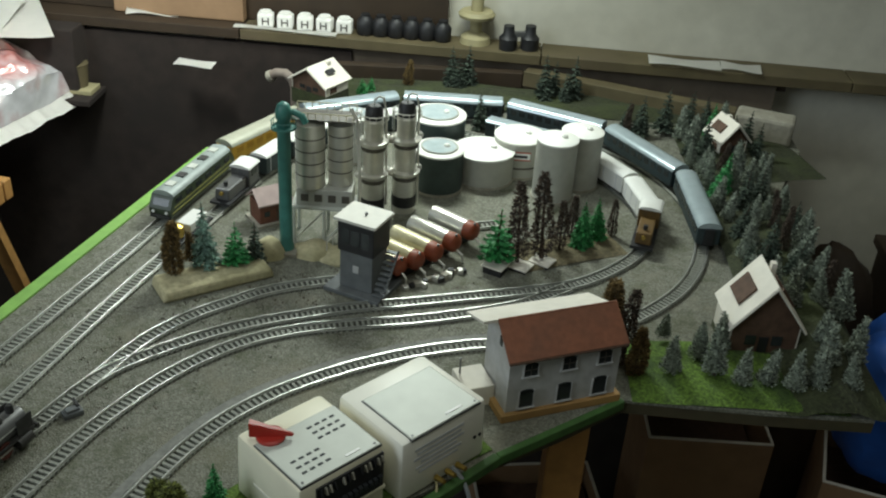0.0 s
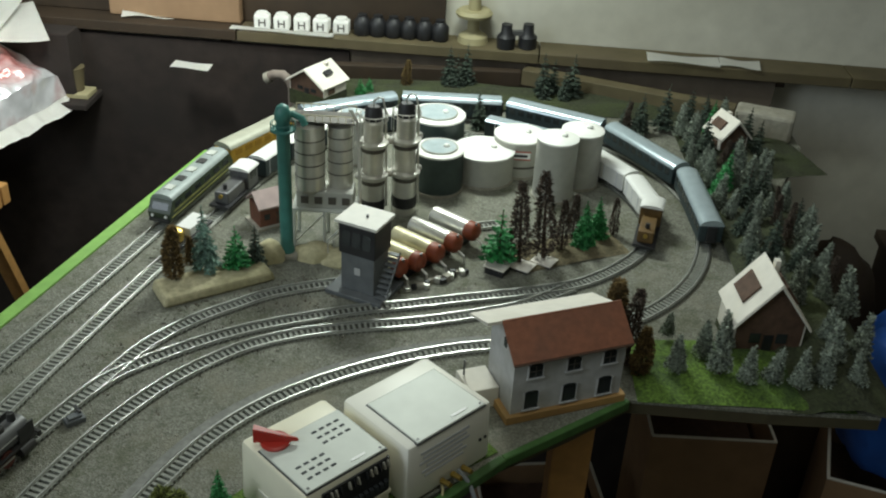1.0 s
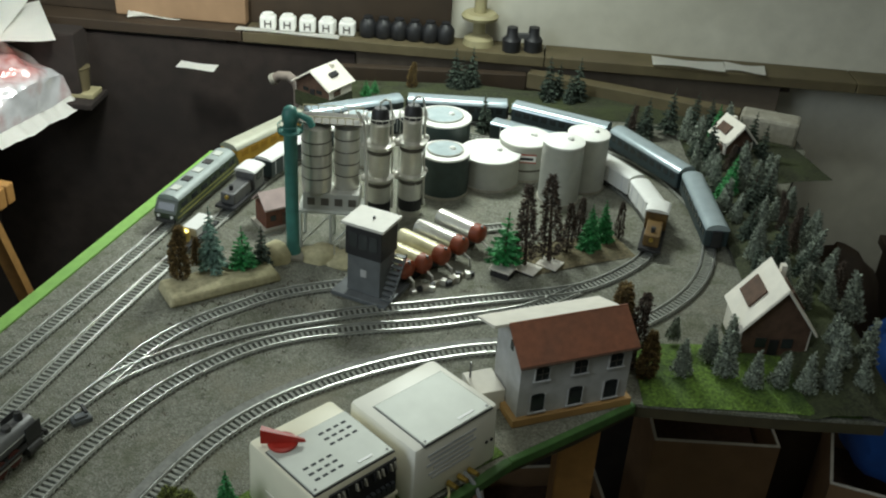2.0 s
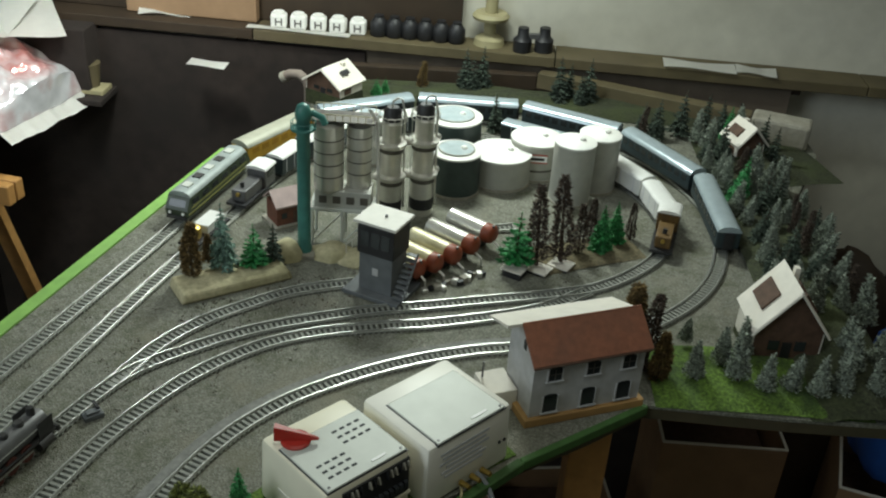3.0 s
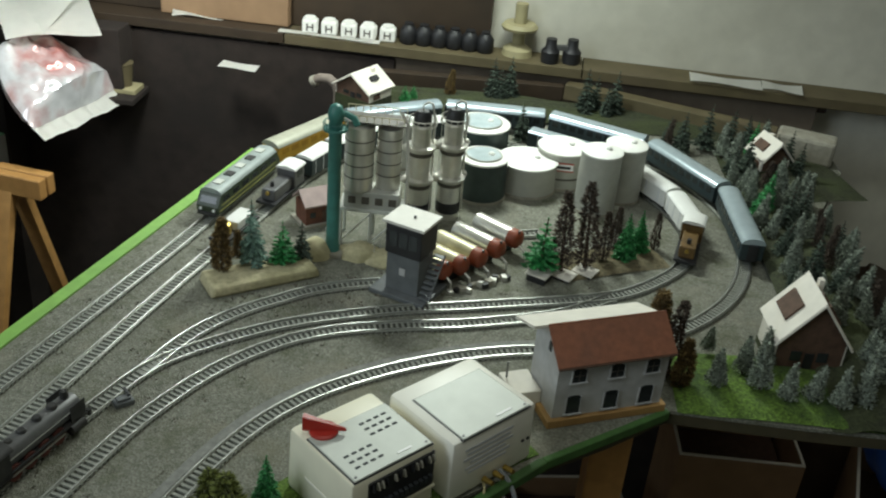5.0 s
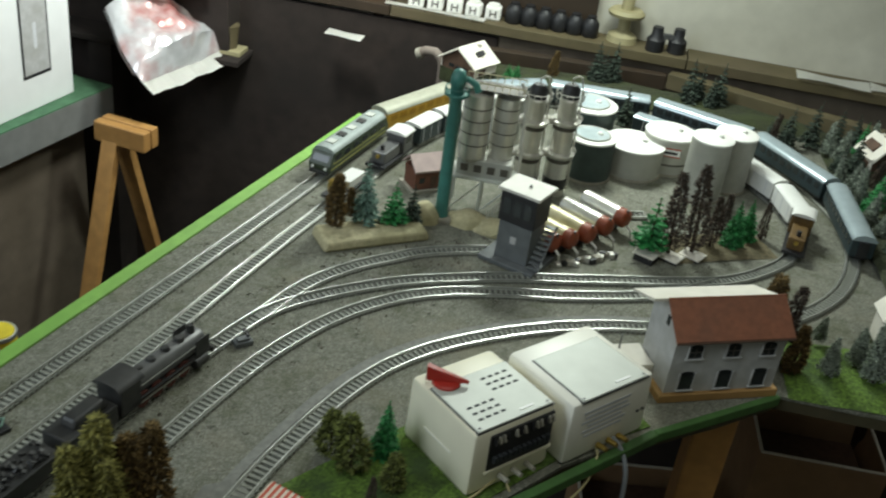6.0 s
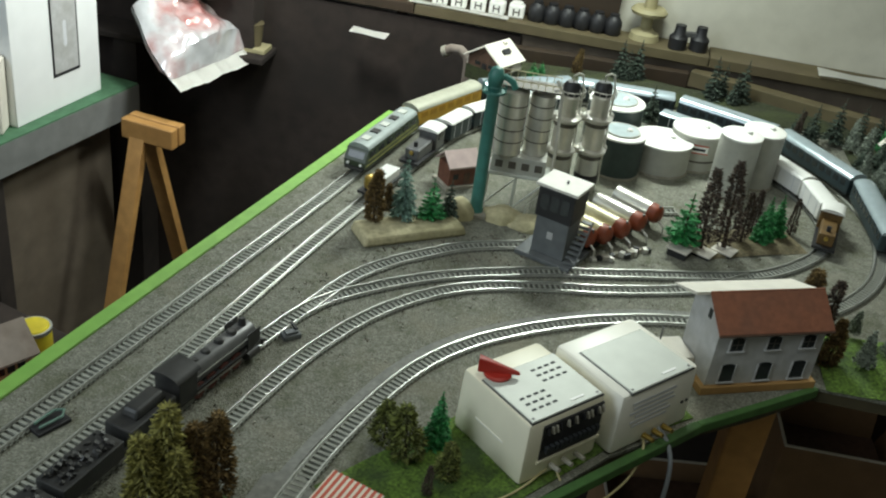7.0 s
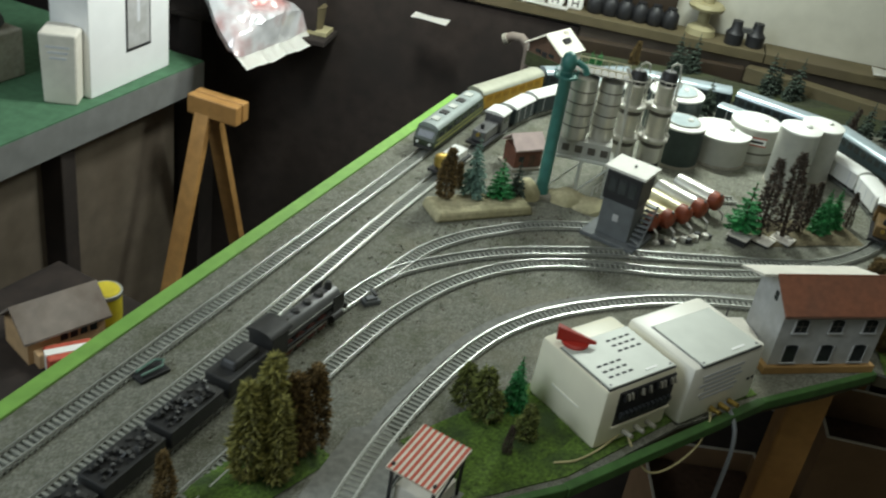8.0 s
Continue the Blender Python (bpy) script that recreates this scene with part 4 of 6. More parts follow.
part("printed_mark", box(B(), 0.016, 0.0026, 0.0004, 0.018, -0.039, 0.0716), WHITEPRINT, tr)
for q in (-1, 1):
    part("screw", cyl(B(), 0.0014, 0.0014, 0.0006, q * 0.040 + 0.001, -0.042, 0.0714, seg=8), STEAMTOP, tr)
part("terminal_recess", box(B(), 0.076, 0.006, 0.040, 0.008, -0.0475, 0.024, bevel=0.001), BLACK, tr, "black terminal block")
for k in range(15):
    if k not in (4, 8):
        part("terminal", box(B(), 0.0014, 0.005, 0.007, -0.026 + k * 0.0049, -0.0515, 0.055, rx=-20), CONCRETE if k % 3 else BLACK, tr)
for k in range(12):
    part("terminal", box(B(), 0.004, 0.006, 0.006, -0.024 + k * 0.0058, -0.0515, 0.034), DARKSLOT, tr)
for k in range(3):
    part("plug", cyl(B(), 0.0028, 0.0022, 0.012, m=pose(-0.014 + k * 0.016, -0.052, 0.014, 80), seg=10), CONCRETE, tr)
part("side_groove", box(B(), 0.0008, 0.040, 0.0016, -0.0488, 0.0, 0.030), IVORY, tr)
part("terminal_lip", box(B(), 0.080, 0.004, 0.004, 0.008, -0.0495, 0.0200, bevel=0.001), CREAM, tr)

tb = control_case(-0.017, 0.761, 45, 0.112, 0.098, 0.070, IVORY, "ivory transformer with plain grey top and faded label")
part("top_plate", box(B(), 0.087, 0.072, 0.002, 0.001, -0.0113, 0.0695, bevel=0.001), GREYPLATE, tb, "grey metal top plate")
part("plate_edge", box(B(), 0.089, 0.074, 0.0014, 0.001, -0.0113, 0.0688), BLACK, tb)
part("printed_mark", box(B(), 0.020, 0.0028, 0.0004, 0.016, -0.040, 0.0716), WHITEPRINT, tb)
for q in (-1, 1):
    part("screw", cyl(B(), 0.0014, 0.0014, 0.0006, q * 0.040 + 0.001, -0.0435, 0.0714, seg=8), STEAMTOP, tb)
for k in range(6):
    part("label_line", box(B(), (0.062, 0.056, 0.064, 0.046, 0.058, 0.050)[k], 0.0005, 0.0028, -0.008, -0.0490 + 0.0013 * (0.9 - k * 0.09) * 0.2, 0.055 - k * 0.0058), TEXTGREY, tb)
for k in range(2):
    part("socket", cyl(B(), 0.0018, 0.0018, 0.001, m=pose(0.040 + k * 0.007, -0.0485, 0.030, 90), seg=10), BLACK, tb)
for k in range(3):
    part("plug", cyl(B(), 0.0032, 0.0024, 0.012, m=pose(-0.012 + k * 0.014, -0.051, 0.010, 80), seg=10), BRASS, tb)


def cable(name, pts, r, m, label):
    ctrl = [Vector(p) for p in pts]
    fine = []
    pp = [2 * ctrl[0] - ctrl[1]] + ctrl + [2 * ctrl[-1] - ctrl[-2]]
    for i in range(1, len(pp) - 2):
        for k in range(8):
            t = k / 8
            fine.append(0.5 * (2 * pp[i] + (pp[i + 1] - pp[i - 1]) * t + (2 * pp[i - 1] - 5 * pp[i] + 4 * pp[i + 1] - pp[i + 2]) * t * t + (3 * pp[i] - pp[i - 1] - 3 * pp[i + 1] + pp[i + 2]) * t ** 3))
    fine.append(pp[-2])
    return tagged(part(name, tube(B(), fine, r, 6), m, smooth=True), label, "cable", "loose cables")


cable("cable", [(-0.075, 0.652, 0.809), (-0.064, 0.640, 0.796), (-0.045, 0.640, 0.775), (-0.020, 0.662, 0.770), (0.004, 0.690, 0.782), (0.012, 0.710, 0.803), (0.006, 0.722, 0.810)], 0.0012, WIRE, "thin yellowed cable looping between the transformers")
cable("cable", [(-0.082, 0.644, 0.809), (-0.10, 0.622, 0.803), (-0.12, 0.600, 0.803), (-0.14, 0.590, 0.803)], 0.0011, WIRE, "thin yellowed cable lying on the board")
cable("cable", [(0.022, 0.738, 0.810), (0.036, 0.728, 0.800), (0.046, 0.722, 0.770), (0.048, 0.724, 0.70), (0.045, 0.728, 0.55), (0.06, 0.74, 0.3), (0.09, 0.76, 0.004)], 0.0024, WIREGREY, "grey mains cable hanging over the board edge")

# ---------------------------------------------------------------- two-storey house
o = thing("station_house", pose(0.127, 0.873, T, 0, 0, 21.8), "two-storey pale model house with rusty brown roof", "model house")
L, D, EH, RH = 0.129, 0.062, 0.081, 0.106
part("plinth", box(B(), L + 0.012, D + 0.010, 0.010, 0, 0, 0, bevel=0.001), PLY, o, "orange wooden plinth")
gable = [(-D / 2, 0.010), (D / 2, 0.010), (D / 2, RH - 0.016), (0.004, RH), (-0.002, RH), (-D / 2, EH)]
part("wall", extrude_x(B(), gable, -L / 2, L / 2), WALLBLUE, o, "pale bluish plaster walls")
part("roof", extrude_x(B(), [(-D / 2 - 0.006, EH - 0.004), (-0.001, RH + 0.001), (-0.001, RH + 0.0035), (-D / 2 - 0.007, EH - 0.001)], -L / 2 - 0.004, L / 2 + 0.004), ROOFRED, o, "smooth rusty brown roof slope")
part("back_roof", extrude_x(B(), [(-0.001, RH), (D / 2 + 0.014, RH - 0.016), (D / 2 + 0.014, RH - 0.0135), (-0.001, RH + 0.0035)], -L / 2 - 0.020, L / 2 - 0.004), CARDWHITE, o, "pale unpainted card roof slope")
part("gutter", bar(B(), (-L / 2 - 0.004, -D / 2 - 0.007, EH - 0.003), (L / 2 + 0.004, -D / 2 - 0.007, EH - 0.003), 0.0014), BROWNHOUSE, o)
part("ridge_cap", bar(B(), (-L / 2 - 0.004, -0.001, RH + 0.003), (L / 2 + 0.004, -0.001, RH + 0.003), 0.0012), ROOFRED, o)


def opening(x, z, w, h, parent, y, door=False):
    wd = part("door" if door else "window", box(B(), w, 0.0010, h, x, y, z), GLASSDARK, parent, "dark doorway" if door else "dark window")
    part("arch", cyl(B(), w / 2, w / 2, 0.0010, m=pose(x, y + 0.0005, z + h, 90) @ Matrix.Scale(0.35, 4, (0, 1, 0)), seg=16), GLASSDARK, wd)
    bm = B()
    for q in (-1, 1):
        box(bm, 0.0012, 0.0016, h + 0.001, x + q * (w / 2 + 0.0006), y - 0.0004, z)
    box(bm, w + 0.005, 0.003, 0.0014, x, y - 0.001, z - 0.0014)
    part("frame", bm, WALLBLUE, wd)
    if not door:
        bm = box(B(), 0.0008, 0.0014, h, x, y - 0.0002, z)
        box(bm, w, 0.0014, 0.0008, x, y - 0.0002, z + h * 0.55)
        part("glazing_bar", bm, DARKRING, wd)


for x in (-0.040, 0.004, 0.046):
    opening(x, 0.054, 0.0155, 0.014, o, -D / 2 - 0.0004)
    opening(x - 0.002, 0.014, 0.016, 0.020, o, -D / 2 - 0.0004, True)
w = part("gable_window", box(B(), 0.0010, 0.006, 0.011, -L / 2 - 0.0004, -0.006, 0.080), GLASSDARK, o)
part("annex", box(B(), 0.034, 0.040, 0.026, -L / 2 - 0.018, D / 2 - 0.014, 0.0, bevel=0.001), CARDWHITE, o, "low cream annex wall")
part("annex_post", bar(B(), (-L / 2 - 0.030, D / 2 - 0.004, 0.026), (-L / 2 - 0.030, D / 2 - 0.004, 0.046), 0.0011), STEAMTOP, o)

# ---------------------------------------------------------------- chalets on the hill
def chalet(x, y, z, rz, w, d, h, label, open_roof=True):
    o = thing("chalet", pose(x, y, z, 0, 0, rz), label, "model house", "houses on the hill")
    m = pose(0, 0, 0, 0, 0, 90)
    part("wall", extrude_x(B(), [(-w / 2, 0), (w / 2, 0), (w / 2, h * 0.44), (0, h * 0.96), (-w / 2, h * 0.44)], -d / 2, d / 2, m=m), BROWNHOUSE, o, "dark brown timber walls")
    t = 0.003
    for s in (-1, 1):
        bm = extrude_x(B(), [(s * (w / 2 + 0.005), h * 0.38), (0, h), (0, h + t), (s * (w / 2 + 0.006), h * 0.38 + t * 0.5)], -d / 2 - 0.006, d / 2 + 0.006, m=m)
        part("roof", bm, CARDWHITE, o, "pale card roof slope")
    k = math.degrees(math.atan2(h * 0.62, w / 2 + 0.005))
    if not open_roof:
        part("dormer", box(B(), w * 0.12, d * 0.30, 0.008, w / 4 + 0.0035, 0, h * 0.685, ry=k), BLACK, o, "small black dormer")
    for s in (-1, 1) if open_roof else ():
        part("skylight", box(B(), w * 0.36, d * 0.62, 0.005, s * (w / 4 + 0.0035), d * 0.08, h * 0.685, ry=s * k), BROWNHOUSE, o, "dark square roof opening")
    part("base", box(B(), w * 1.06, d * 1.06, 0.026, 0, 0, -0.0255), HILLGROUND, o, "dark flocked base")
    part("barge_board", bar(B(), (-w / 2 - 0.006, -d / 2 - 0.006, h * 0.36), (0, -d / 2 - 0.006, h), 0.0016), CARDWHITE, o)
    part("barge_board", bar(B(), (w / 2 + 0.006, -d / 2 - 0.006, h * 0.36), (0, -d / 2 - 0.006, h), 0.0016), CARDWHITE, o)
    for x in (-w * 0.2, w * 0.2):
        part("window", box(B(), w * 0.16, 0.001, h * 0.14, x, -d / 2 - 0.0005, h * 0.12), GLASSDARK, o)
    part("door", box(B(), w * 0.14, 0.001, h * 0.24, 0, -d / 2 - 0.0006, 0), BLACK, o)
    for s in (-1, 1):
        kw = part("knee_wall", box(B(), 0.0016, d, h * 0.38, s * (w / 2 + 0.001), 0, 0), CARDWHITE, o, "pale card side wall")
        part("side_window", box(B(), 0.0008, d * 0.3, h * 0.22, s * (w / 2 + 0.0023), -d * 0.18, h * 0.06), BROWNHOUSE, kw)
    part("chimney", box(B(), 0.006, 0.008, h * 0.22, w * 0.10, d * 0.22, h * 0.85), CARDWHITE, o)
    return o


chalet(0.381, 0.996, T + 0.008, 2, 0.078, 0.062, 0.091, "brown chalet with a pale roof among frosted pines")
chalet(0.450, 1.512, T + 0.030, 20, 0.046, 0.044, 0.048, "small chalet with white roof edge high in the pines")
chalet(-0.236, 1.664, T + 0.0258, -32, 0.074, 0.060, 0.044, "pale-roofed house at the far end of the board", False)

# striped kiosk by the crossing
o = thing("kiosk", pose(-0.249, 0.508, T, 0, 0, -22), "open kiosk with a red and white striped roof", "kiosk")
part("roof", box(B(), 0.050, 0.056, 0.0025, 0, 0, 0.046, rx=10), STRIPEWHITE, o, "cream roof board")
for k in range(9):
    part("roof_stripe", box(B(), 0.0028, 0.0565, 0.0008, -0.0222 + k * 0.00555, 0, 0.0480, rx=10), STRIPERED, o, "red painted stripe")
for q in (-1, 1):
    for p in (-1, 1):
        part("post", box(B(), 0.0026, 0.0026, 0.046, q * 0.021, p * 0.023, 0.001), BLACK, o)
    part("brace", bar(B(), (q * 0.021, -0.023, 0.018), (q * 0.021, 0.023, 0.042), 0.0011), BLACK, o)
part("counter", box(B(), 0.038, 0.040, 0.018, 0, 0.002, 0.001, bevel=0.001), CARDWHITE, o)
part("deck", box(B(), 0.052, 0.056, 0.002), ROADGREY, o)

bm = prism(B(), [(-0.355, 0.455), (-0.285, 0.470), (-0.270, 0.545), (-0.300, 0.590), (-0.330, 0.575)], T + 0.0005, T + 0.0022)
tagged(part("road", bm, ROADGREY), "grey level crossing roadway beside the kiosk", "road", kind="structure")

# ---------------------------------------------------------------- loading plates, mound
for x, y, rz, z in ((0.072, 1.120, -28, 0.010), (0.105, 1.132, -30, 0.004), (0.135, 1.148, -30, 0.004)):
    o = thing("loading_plate", pose(x, y, T, 0, 0, rz), "small pale square base plate under trees", "base plate", "tree base plates")
    part("plate", box(B(), 0.030, 0.026, 0.002, 0, 0, z, bevel=0.0004), CARDWHITE, o)
    part("block", box(B(), 0.026, 0.022, z, 0, 0, 0), BLACK, o)


def mound(x, y, rz, sx, sy, h, m, label, seed=0.0):
    bm = bmesh.new()
    n = 26
    g = [[None] * (n + 1) for _ in range(n + 1)]
    for i in range(n + 1):
        for j in range(n + 1):
            u, v = 2 * i / n - 1, 2 * j / n - 1
            r = max(abs(u), abs(v)) * 0.5 + 0.5 * math.hypot(u, v) / 1.2
            z = h * max(0.0, 1 - r ** 4) * (0.75 + 0.5 * noise.noise(Vector((u * 2.2 + seed, v * 2.2, seed))))
            g[i][j] = bm.verts.new((u * sx, v * sy, max(0, z)))
    for i in range(n):
        for j in range(n):
            bm.faces.new((g[i][j], g[i + 1][j], g[i + 1][j + 1], g[i][j + 1]))
    ob = part("mound", bm, m, smooth=True)
    ob.matrix_world = pose(x, y, T + 0.0006, 0, 0, rz)
    return tagged(ob, label, "mound", kind="structure")


o = thing("tree_stand", pose(-0.283, 1.052, T, 0, 0, 33), "sandy yellow base plate carrying several trees", "base plate")
part("plate", box(B(), 0.145, 0.052, 0.014, 0, 0, 0, bevel=0.004, taper=0.94), SAND, o)
mound(0.448, 1.26, 0, 0.060, 0.40, 0.036, HILLGROUND, "green forested hillside at the board edge", 3.1)
mound(0.545, 1.545, 15, 0.050, 0.085, 0.006, HILLGROUND, "dark olive corner of the board by the carton", 7.7)
mound(0.34, 0.925, 0, 0.120, 0.060, 0.010, GRASS, "bright green grass patch below the chalet", 5.2)
mound(-0.195, 0.610, 50, 0.085, 0.045, 0.006, GRASS, "green flocked verge beside the transformer", 1.7)
mound(-0.395, 0.485, 60, 0.070, 0.030, 0.006, GRASS, "green flocked verge beneath the bushes", 8.8)
mound(0.10, 1.725, 0, 0.36, 0.060, 0.016, HILLGROUND, "dark olive strip at the far end of the board", 6.4)
mound(0.165, 1.185, 25, 0.085, 0.035, 0.006, DRYBROWN, "dry brown patch under the refinery trees", 2.4)


# ---------------------------------------------------------------- trees
def leaf(bm, p, d, size, w):
    """One small tuft, a thin pointed wedge."""
    d = d.normalized()
    u = d.orthogonal().normalized()
    u.rotate(Matrix.Rotation(random.uniform(0, 6.28), 3, d))
    v = d.cross(u)
    a, b, c, e = p - u * w, p + u * w, p + d * size, p + v * w * 0.7 + d * size * 0.3
    vs = [bm.verts.new(q) for q in (a, b, c, e)]
    for t in ((0, 1, 2), (0, 2, 3), (1, 3, 2), (0, 3, 1)):
        bm.faces.new([vs[k] for k in t])


def conifer(h, r, needles, label, tiers=9, density=14, droop=-0.25, bare=0.12):
    o = thing("pine_tree", Matrix(), label, "tree", "model trees")
    bm = lathe(B(), [(h * 0.022 + 0.0008, 0), (h * 0.016, h * 0.4), (0.0006, h * 0.97)], 7)
    part("trunk", bm, TRUNK, o)
    bm = B()
    for k in range(tiers):
        f = k / (tiers - 1)
        z = h * (bare + (0.97 - bare) * f)
        rr = r * (1 - f) ** 0.85 + 0.0012
        n = max(4, int(density * (1 - f * 0.7)))
        for i in range(n):
            a = 2 * math.pi * (i + random.random() * 0.7) / n
            k2 = random.uniform(0.72, 1.12)
            d = Vector((math.cos(a), math.sin(a), droop + random.uniform(-0.12, 0.18)))
            base = Vector((0, 0, z + random.uniform(-0.02, 0.02) * h))
            tip = base + d * rr * k2
            leaf(bm, base + d * rr * 0.10, d, rr * k2 * 0.92, rr * 0.20 + 0.0008)
            for q in (0.45, 0.72):
                e = Vector((math.cos(a + 0.6), math.sin(a + 0.6), droop * 0.6 + 0.2))
                leaf(bm, base.lerp(tip, q), e, rr * 0.36, rr * 0.12 + 0.0006)
                e = Vector((math.cos(a - 0.6), math.sin(a - 0.6), droop * 0.6 + 0.2))
                leaf(bm, base.lerp(tip, q), e, rr * 0.36, rr * 0.12 + 0.0006)
    leaf(bm, Vector((0, 0, h * 0.9)), Vector((0, 0, 1)), h * 0.12, 0.0012)
    part("crown", bm, needles, o)
    return o


def mossy(h, r, leaves, label, n=1500):
    """Slim moss-covered tree with a ragged column of tufts."""
    o = thing("leafy_tree", Matrix(), label, "tree", "model trees")
    part("trunk", lathe(B(), [(h * 0.02 + 0.0008, 0), (h * 0.015, h * 0.5), (0.0006, h * 0.96)], 7), TRUNK, o)
    bm = B()
    sway = random.uniform(0, 6)
    for k in range(n):
        f = random.random() ** 0.85
        a = random.uniform(0, 6.283)
        edge = r * min(1.0, 0.55 + 2.4 * f) * (1 - f) ** 0.55 * (0.80 + 0.35 * noise.noise(Vector((math.cos(a) * 1.3, math.sin(a) * 1.3, f * 7 + sway)))) + 0.001
        q = edge * random.uniform(0.45, 1.0)
        lean = 0.10 * r * math.sin(f * 6 + sway)
        p = Vector((math.cos(a) * q + lean, math.sin(a) * q, h * (0.03 + 0.95 * f)))
        d = Vector((math.cos(a), math.sin(a), random.uniform(-0.5, 1.0)))
        leaf(bm, p, d, r * random.uniform(0.16, 0.34), r * random.uniform(0.05, 0.10))
    part("crown", bm, leaves, o)
    return o


def frosted(h, r, needles, label, n=700):
    """Dense cone of short upturned tufts."""
    o = thing("pine_tree", Matrix(), label, "tree", "model trees")
    part("trunk", lathe(B(), [(h * 0.022 + 0.0008, 0), (h * 0.016, h * 0.4), (0.0006, h * 0.97)], 7), TRUNK, o)
    bm = lathe(B(), [(r * 0.62, h * 0.10), (r * 0.50, h * 0.32), (r * 0.22, h * 0.72), (0.0008, h * 0.96)], 9)
    for k in range(n):
        f = 1 - math.sqrt(random.random())
        a = random.uniform(0, 6.283)
        edge = r * (1 - f) ** 0.9 * (0.92 + 0.16 * math.sin(f * 38)) + 0.0006
        q = edge * random.uniform(0.62, 0.95)
        d = Vector((math.cos(a), math.sin(a), random.uniform(0.1, 1.1)))
        leaf(bm, Vector((math.cos(a) * q, math.sin(a) * q, h * (0.08 + 0.90 * f))), d, r * random.uniform(0.18, 0.32), r * random.uniform(0.06, 0.11))
    part("crown", bm, needles, o)
    return o


def plant(proto, x, y, z, k=1.0, used=[]):
    lean = 9 if x > 0.25 else 3
    m = pose(x, y, z, random.uniform(-lean, lean), random.uniform(-lean, lean), random.uniform(0, 360))
    if proto.name not in used:
        used.append(proto.name)
        proto.matrix_world = m
        proto.scale = (k, k, k)
        return proto
    c = copy_thing(proto, m)
    c.scale = (k, k, k)
    return c


P_FROST = [frosted(0.056 + 0.005 * k, 0.0130 + 0.001 * k, PINEFROST, "frosted grey-green model pine on the hillside", 800) for k in range(3)]
P_DARK = [conifer(0.066, 0.016, PINEDARK, "slim dark green model pine", 10, 12) for _ in range(2)]
P_BRIGHT = conifer(0.062, 0.020, PINEGREEN, "bright green plastic toy pine", 8, 11, -0.05)
P_BLUE = conifer(0.094, 0.020, PINEBLUE, "pale blue-green tapering model fir", 12, 13, -0.5, 0.16)
P_LIME = conifer(0.066, 0.017, PINEGREEN, "dense green model pine", 12, 18, -0.5)
B_BROWN = mossy(0.075, 0.0165, LEAFBROWN, "brown autumn model tree with slim crown", 2300)
B_DARK = [mossy(0.120, 0.0195, LEAFDARK, "tall dark brown model tree with thin crown", 1150) for _ in range(2)]
B_OLIVE = [mossy(0.118, 0.023, LEAFOLIVE, "tall olive-brown mossy model tree", 2200), mossy(0.090, 0.020, LEAFBROWN, "brown mossy model tree", 1700)]
B_BUSH = mossy(0.060, 0.022, MOSSGREEN, "small moss-green model bush by the transformer", 1100)

plant(B_BROWN, -0.329, 1.043, T + 0.013)
plant(P_BLUE, -0.294, 1.064, T + 0.013)
plant(P_BRIGHT, -0.258, 1.078, T + 0.010, 1.0)
plant(P_DARK[0], -0.238, 1.092, T, 1.0)
plant(B_BROWN, -0.318, 1.075, T + 0.012, 0.55)
plant(P_BRIGHT, 0.072, 1.128, T + 0.012, 1.25)
plant(B_DARK[0], 0.101, 1.140, T + 0.006)
plant(B_DARK[1], 0.134, 1.155, T + 0.006, 1.06)
plant(B_DARK[0], 0.160, 1.180, T + 0.004, 0.64)
plant(P_LIME, 0.191, 1.196, T + 0.004, 1.06)
plant(P_LIME, 0.214, 1.226, T + 0.003, 0.95)
plant(B_DARK[1], 0.238, 1.238, T, 0.48)
plant(B_DARK[0], 0.178, 1.215, T + 0.003, 0.58)
plant(P_DARK[0], 0.051, 1.585, T, 1.05)
for x, y, k in ((-0.006, 1.755, 1.0), (0.026, 1.76, 1.05), (0.010, 1.745, 0.85), (0.166, 1.722, 1.08), (0.182, 1.74, 0.9), (0.219, 1.735, 1.05), (0.205, 1.715, 0.8), (0.325, 1.60, 0.9), (0.368, 1.62, 1.0), (0.41, 1.63, 0.9), (0.435, 1.60, 0.95), (0.30, 1.61, 0.7)):
    plant(P_DARK[int(x * 1000) % 2], x, y, T + 0.004, k * 1.25)
for x, y, k in ((-0.165, 1.70, 0.55), (-0.15, 1.715, 0.5)):
    plant(P_BRIGHT, x, y, T + 0.004, k)
plant(B_OLIVE[0], -0.383, 0.502, T + 0.003, 1.06)
plant(B_OLIVE[1], -0.360, 0.535, T + 0.003, 1.05)
plant(B_OLIVE[0], -0.398, 0.482, T + 0.003, 0.92)
plant(B_OLIVE[1], -0.372, 0.518, T + 0.003, 1.1)
plant(B_OLIVE[0], -0.375, 0.485, T + 0.003, 0.8)
plant(B_OLIVE[1], -0.452, 0.432, T + 0.002, 0.62)
plant(B_BUSH, -0.212, 0.628, T + 0.003, 1.0)
plant(B_BUSH, -0.235, 0.645, T + 0.003, 0.8)
plant(P_LIME, -0.187, 0.655, T + 0.003, 0.95)
plant(B_BUSH, -0.170, 0.612, T + 0.003, 0.7)
plant(B_DARK[1], -0.185, 0.585, T + 0.003, 0.32)
plant(B_DARK[0], 0.216, 0.932, T, 0.88)
plant(B_BROWN, 0.200, 0.950, T, 1.35)
plant(B_BROWN, 0.228, 0.915, T, 0.9)
plant(B_DARK[0], 0.300, 1.60, T, 0.5)
spots = []
